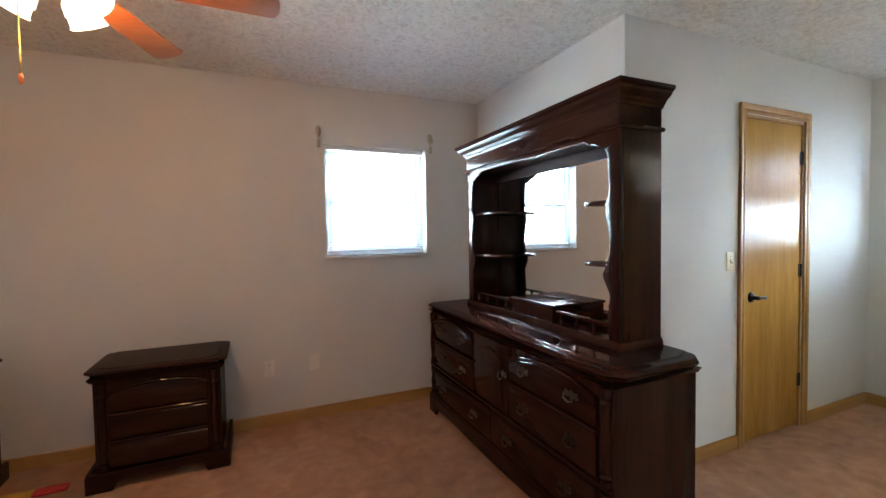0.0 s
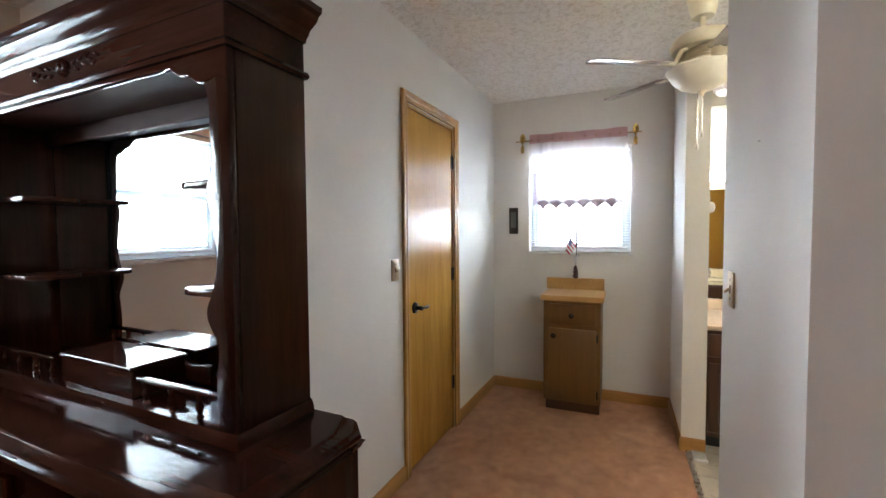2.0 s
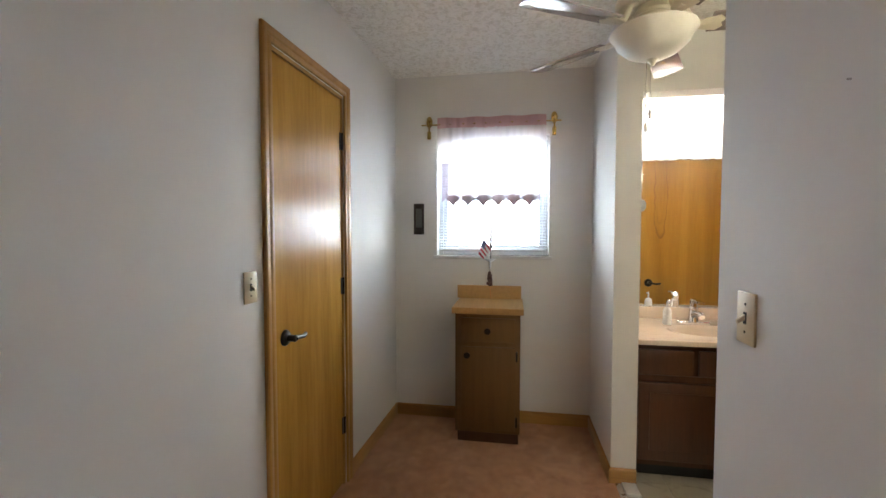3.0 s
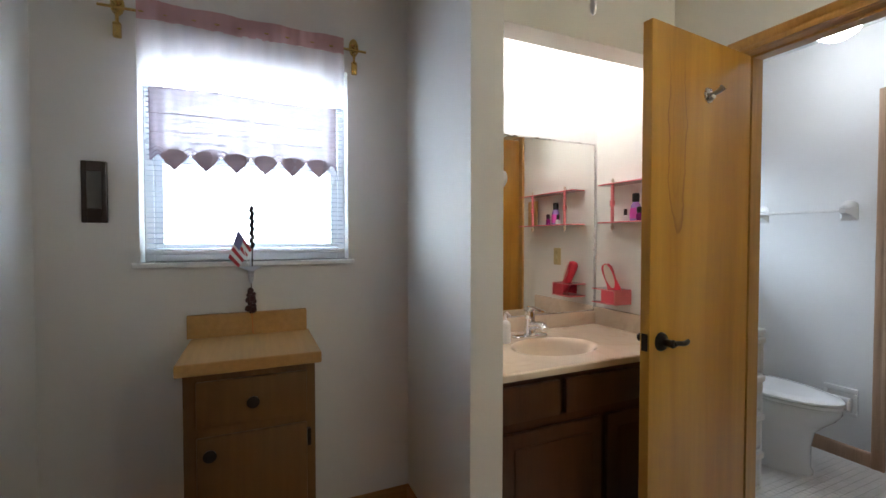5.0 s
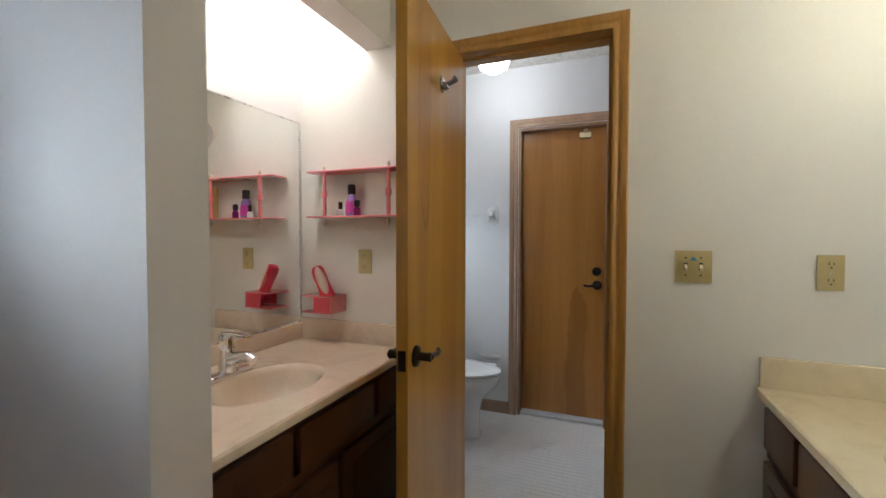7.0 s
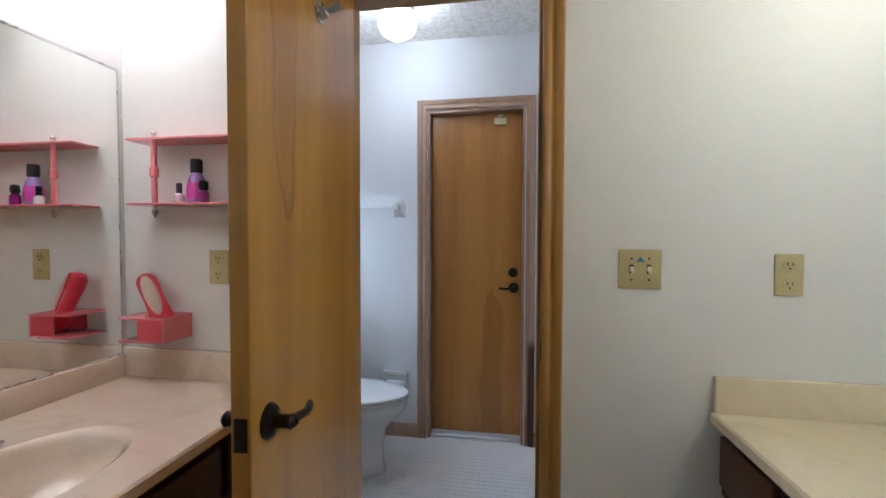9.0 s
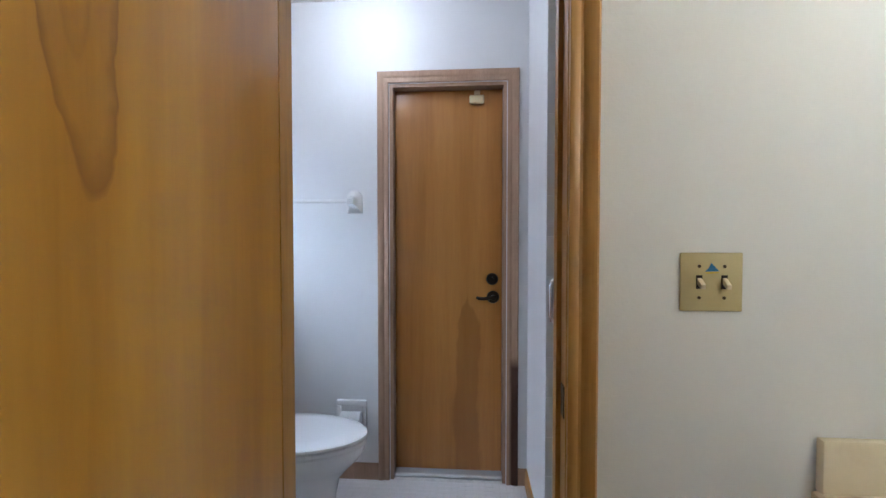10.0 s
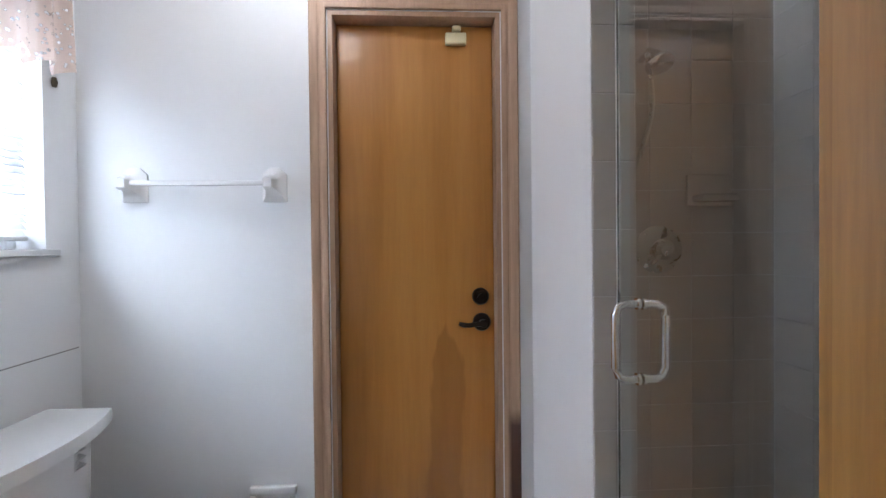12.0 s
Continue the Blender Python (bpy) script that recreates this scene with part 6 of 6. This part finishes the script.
tp = thing("paper_holder", "white ceramic recessed toilet-paper holder", "paper holder", pose(6.103, -0.957, 0.338))
fr = bmesh.new()
for a in ((-0.078, 0.050, 0.078, 0.080), (-0.078, -0.080, 0.078, -0.058), (-0.078, -0.058, -0.058, 0.050), (0.058, -0.058, 0.078, 0.050)):
    add_box(fr, a[0], 0.0, a[1], a[2], 0.022, a[3], bevel=0.006, seg=2)
part("frame", fr, CERAMIC, tp)
part("recess", boxm(-0.058, 0.001, -0.058, 0.058, 0.004, 0.050), CERAMIC, tp, smooth=False)
part("paper_roll", cylm((-0.052, 0.030, -0.012), 0.036, 0.036, 0.104, "x", 24), plain("tissue", (0.80, 0.80, 0.80), 0.95), tp, "roll of white paper")

bv = thing("bathroom_valance", "gathered peach lace valance over the bathroom window", "curtain", pose(6.665, 0.06, 0, 0, 0, -90))
PLACE = sheer("peach_lace", (0.74, 0.61, 0.54), 0.97, 0.24, 62.0)
part("rod", tubem([(-0.02, 0.0, 2.11), (0.93, 0.0, 2.11)], 0.005, 8), BRASS, bv)
cloth("lace_cloth", PLACE, bv, 0.90, lambda x: 2.13, lambda x: 1.745 + 0.026 * abs(math.sin(math.pi * x / 0.085)), 11, 0.022, nx=220, y=-0.012)
part("rod_end", tubem([(0.905, 0.0, 2.11), (0.925, 0.0, 2.11), (0.927, 0.06, 2.11)], 0.005, 8), BRASS, bv)
part("tieback_hook", lathe([(0.006, 0), (0.009, 0.015), (0.006, 0.030)], 10, pose(0.925, 0.062, 1.74)), PEWTER, bv)

tagged(part("wall_seam", boxm(6.7325, -0.945, 0.905, 6.7355, 0.20, 0.908), plain("seam_shadow", (0.30, 0.29, 0.29), 0.8), smooth=False), "dark seam line across the bathroom wall", "trim", kind="structure")

# shower
sg = thing("shower_door", "frameless clear glass shower door with a chrome pull", "shower door", pose(5.15, 0, 0))
gp = part("glass", boxm(-0.005, -0.395, 0.115, 0.005, 0.228, 1.93, bevel=0.001), GLASS, sg, "clear tempered glass", smooth=False)
gp.visible_shadow = False
part("edge_strip", boxm(-0.008, -0.406, 0.11, 0.008, -0.396, 1.93, bevel=0.001), CHROME, sg)
for s in (-1, 1):
    part("pull", tubem([(s * 0.006, -0.305, 0.965), (s * 0.035, -0.305, 0.965), (s * 0.048, -0.305, 0.972), (s * 0.054, -0.305, 0.988), (s * 0.054, -0.305, 1.040), (s * 0.054, -0.305, 1.092), (s * 0.048, -0.305, 1.108), (s * 0.035, -0.305, 1.115), (s * 0.006, -0.305, 1.115)], 0.0085, 12), CHROME, sg, "chrome tubular pull")
    for z in (0.965, 1.115):
        part("washer", cylm((s * 0.0055, -0.305, z), 0.012, 0.012, s * 0.006, "x", 16), CHROME, sg)
tagged(part("shower_curb", boxm(5.092, -0.428, -0.006, 5.198, 0.238, 0.11, bevel=0.006), TILE), "tiled shower curb", "curb", kind="structure")
hd = thing("hand_shower", "chrome hand shower with a hanging hose", "shower", pose(4.80, -0.957, 1.88))
part("arm", tubem([(0, 0.001, 0.0), (0, 0.06, 0.01), (0, 0.10, -0.02)], 0.010, 10), CHROME, hd)
part("head", lathe([(0.012, 0.0), (0.020, -0.02), (0.042, -0.045), (0.044, -0.055), (0.038, -0.058)], 22, pose(0, 0.10, -0.015, 25, 0, 0)), CHROME, hd)
hose = [(0.03 * math.sin(2.1 * math.pi * k / 24 + 2.6) + 0.05 * k / 24, 0.075 - 0.035 * min(1, k / 10), -0.01 - 0.61 * k / 24) for k in range(25)]
part("hose", tubem(hose, 0.007, 10), NICKEL, hd)
sd = thing("soap_dish", "beige ceramic soap dish on the shower wall", "soap dish", pose(4.56, -0.953, 1.42))
part("back_plate", boxm(-0.080, 0.0, -0.055, 0.080, 0.012, 0.055, bevel=0.005, seg=2), SHOWER, sd)
part("tray", boxm(-0.066, 0.0125, -0.045, 0.066, 0.075, -0.020, bevel=0.008, seg=2), SHOWER, sd)
vv = thing("shower_valve", "round chrome shower valve", "valve", pose(4.74, -0.957, 1.21, -90, 0, 0))
part("escutcheon", lathe([(0.085, 0.001), (0.085, 0.006), (0.070, 0.014), (0.030, 0.018)], 30), NICKEL, vv)
part("knob", lathe([(0.030, 0.016), (0.036, 0.025), (0.034, 0.050), (0.020, 0.060)], 24), NICKEL, vv)
part("knob_lever", tubem([(0, 0, 0.045), (0.03, 0.03, 0.052), (0.05, 0.05, 0.05)], 0.007, 8), NICKEL, vv)

# ---- pieces of floors and walls ----


def piece(w, d, t, bev):
    """Mesh of one tile lying in x, y with eased edges."""
    bm = boxm(-w / 2, -d / 2, 0, w / 2, d / 2, t)
    top = [e for e in bm.edges if all(v.co.z > t * 0.9 for v in e.verts)]
    bmesh.ops.bevel(bm, geom=top, offset=bev, segments=1, affect="EDGES")
    return bm


objs = bpy.data.objects
# vinyl squares of the dressing area
first = None
for i in range(8):
    for j in range(4):
        x, y = 4.44 + 0.305 * i, 0.51 + 0.283 * j
        if first is None:
            first = part("tile", piece(0.302, 0.280, 0.004, 0.001), VINYL, objs["dressing_floor"], smooth=False)
            ob = first
        else:
            ob = new("tile", first.data)
            ob.parent = objs["dressing_floor"]
        ob.location = (x, y, -0.010)
# mosaic of the bathroom: the squares near the doorway singly, the others in one mesh
P = 0.0345
rest, near, n300 = bmesh.new(), None, 0
for i in range(44):
    for j in range(33):
        x, y = 5.220 + P * i, -0.935 + P * j
        if 5.36 < x < 5.80 and y < 0.0 and n300 < 300:
            if near is None:
                near = part("tile", piece(0.0327, 0.0327, 0.006, 0.0010), MOSAIC, objs["bathroom_floor"], smooth=False)
                ob = near
            else:
                ob = new("tile", near.data)
                ob.parent = objs["bathroom_floor"]
            ob.location = (x, y, -0.006 + 0.0004 * random.random())
            n300 += 1
        else:
            add_box(rest, x - 0.01635, y - 0.01635, -0.006, x + 0.01635, y + 0.01635, -0.0002)
tagged(part("mosaic_tiles", rest, MOSAIC, objs["bathroom_floor"], smooth=False), "white square mosaic tiles", kind="stuff")
# shower wall tiles, 15 cm squares
S = 0.1535
tile_y = None
for k in range(14):
    z = 0.04 + S * k
    if z + S > 2.25:
        break
    for nm, xs, y in (("wall_shower_end", [5.145], -0.43), ("wall_bathroom_south", [4.387 + S * i for i in range(5)], -0.957)):
        for x in xs:
            if tile_y is None or nm not in tile_y:
                tile_y = tile_y or {}
                w = 0.106 if nm == "wall_shower_end" else S - 0.002
                bm = boxm(-w / 2, 0.0, 0.001, w / 2, 0.0032, S - 0.001, bevel=0.001)
                tile_y[nm] = part("tile", bm, TILE if nm == "wall_shower_end" else SHOWER, objs[nm], smooth=False)
                ob = tile_y[nm]
            else:
                ob = new("tile", tile_y[nm].data)
                ob.parent = objs[nm]
            ob.location = (x, y, z)
wt = None
for k in range(14):
    for i in range(7):
        if wt is None:
            wt = part("tile", boxm(0.0, -S / 2 + 0.001, 0.001, 0.0032, S / 2 - 0.001, S - 0.001, bevel=0.001), SHOWER, objs["wall_shower_back"], smooth=False)
            ob = wt
        else:
            ob = new("tile", wt.data)
            ob.parent = objs["wall_shower_back"]
        ob.location = (4.31, -0.873 + S * i, 0.04 + S * k)
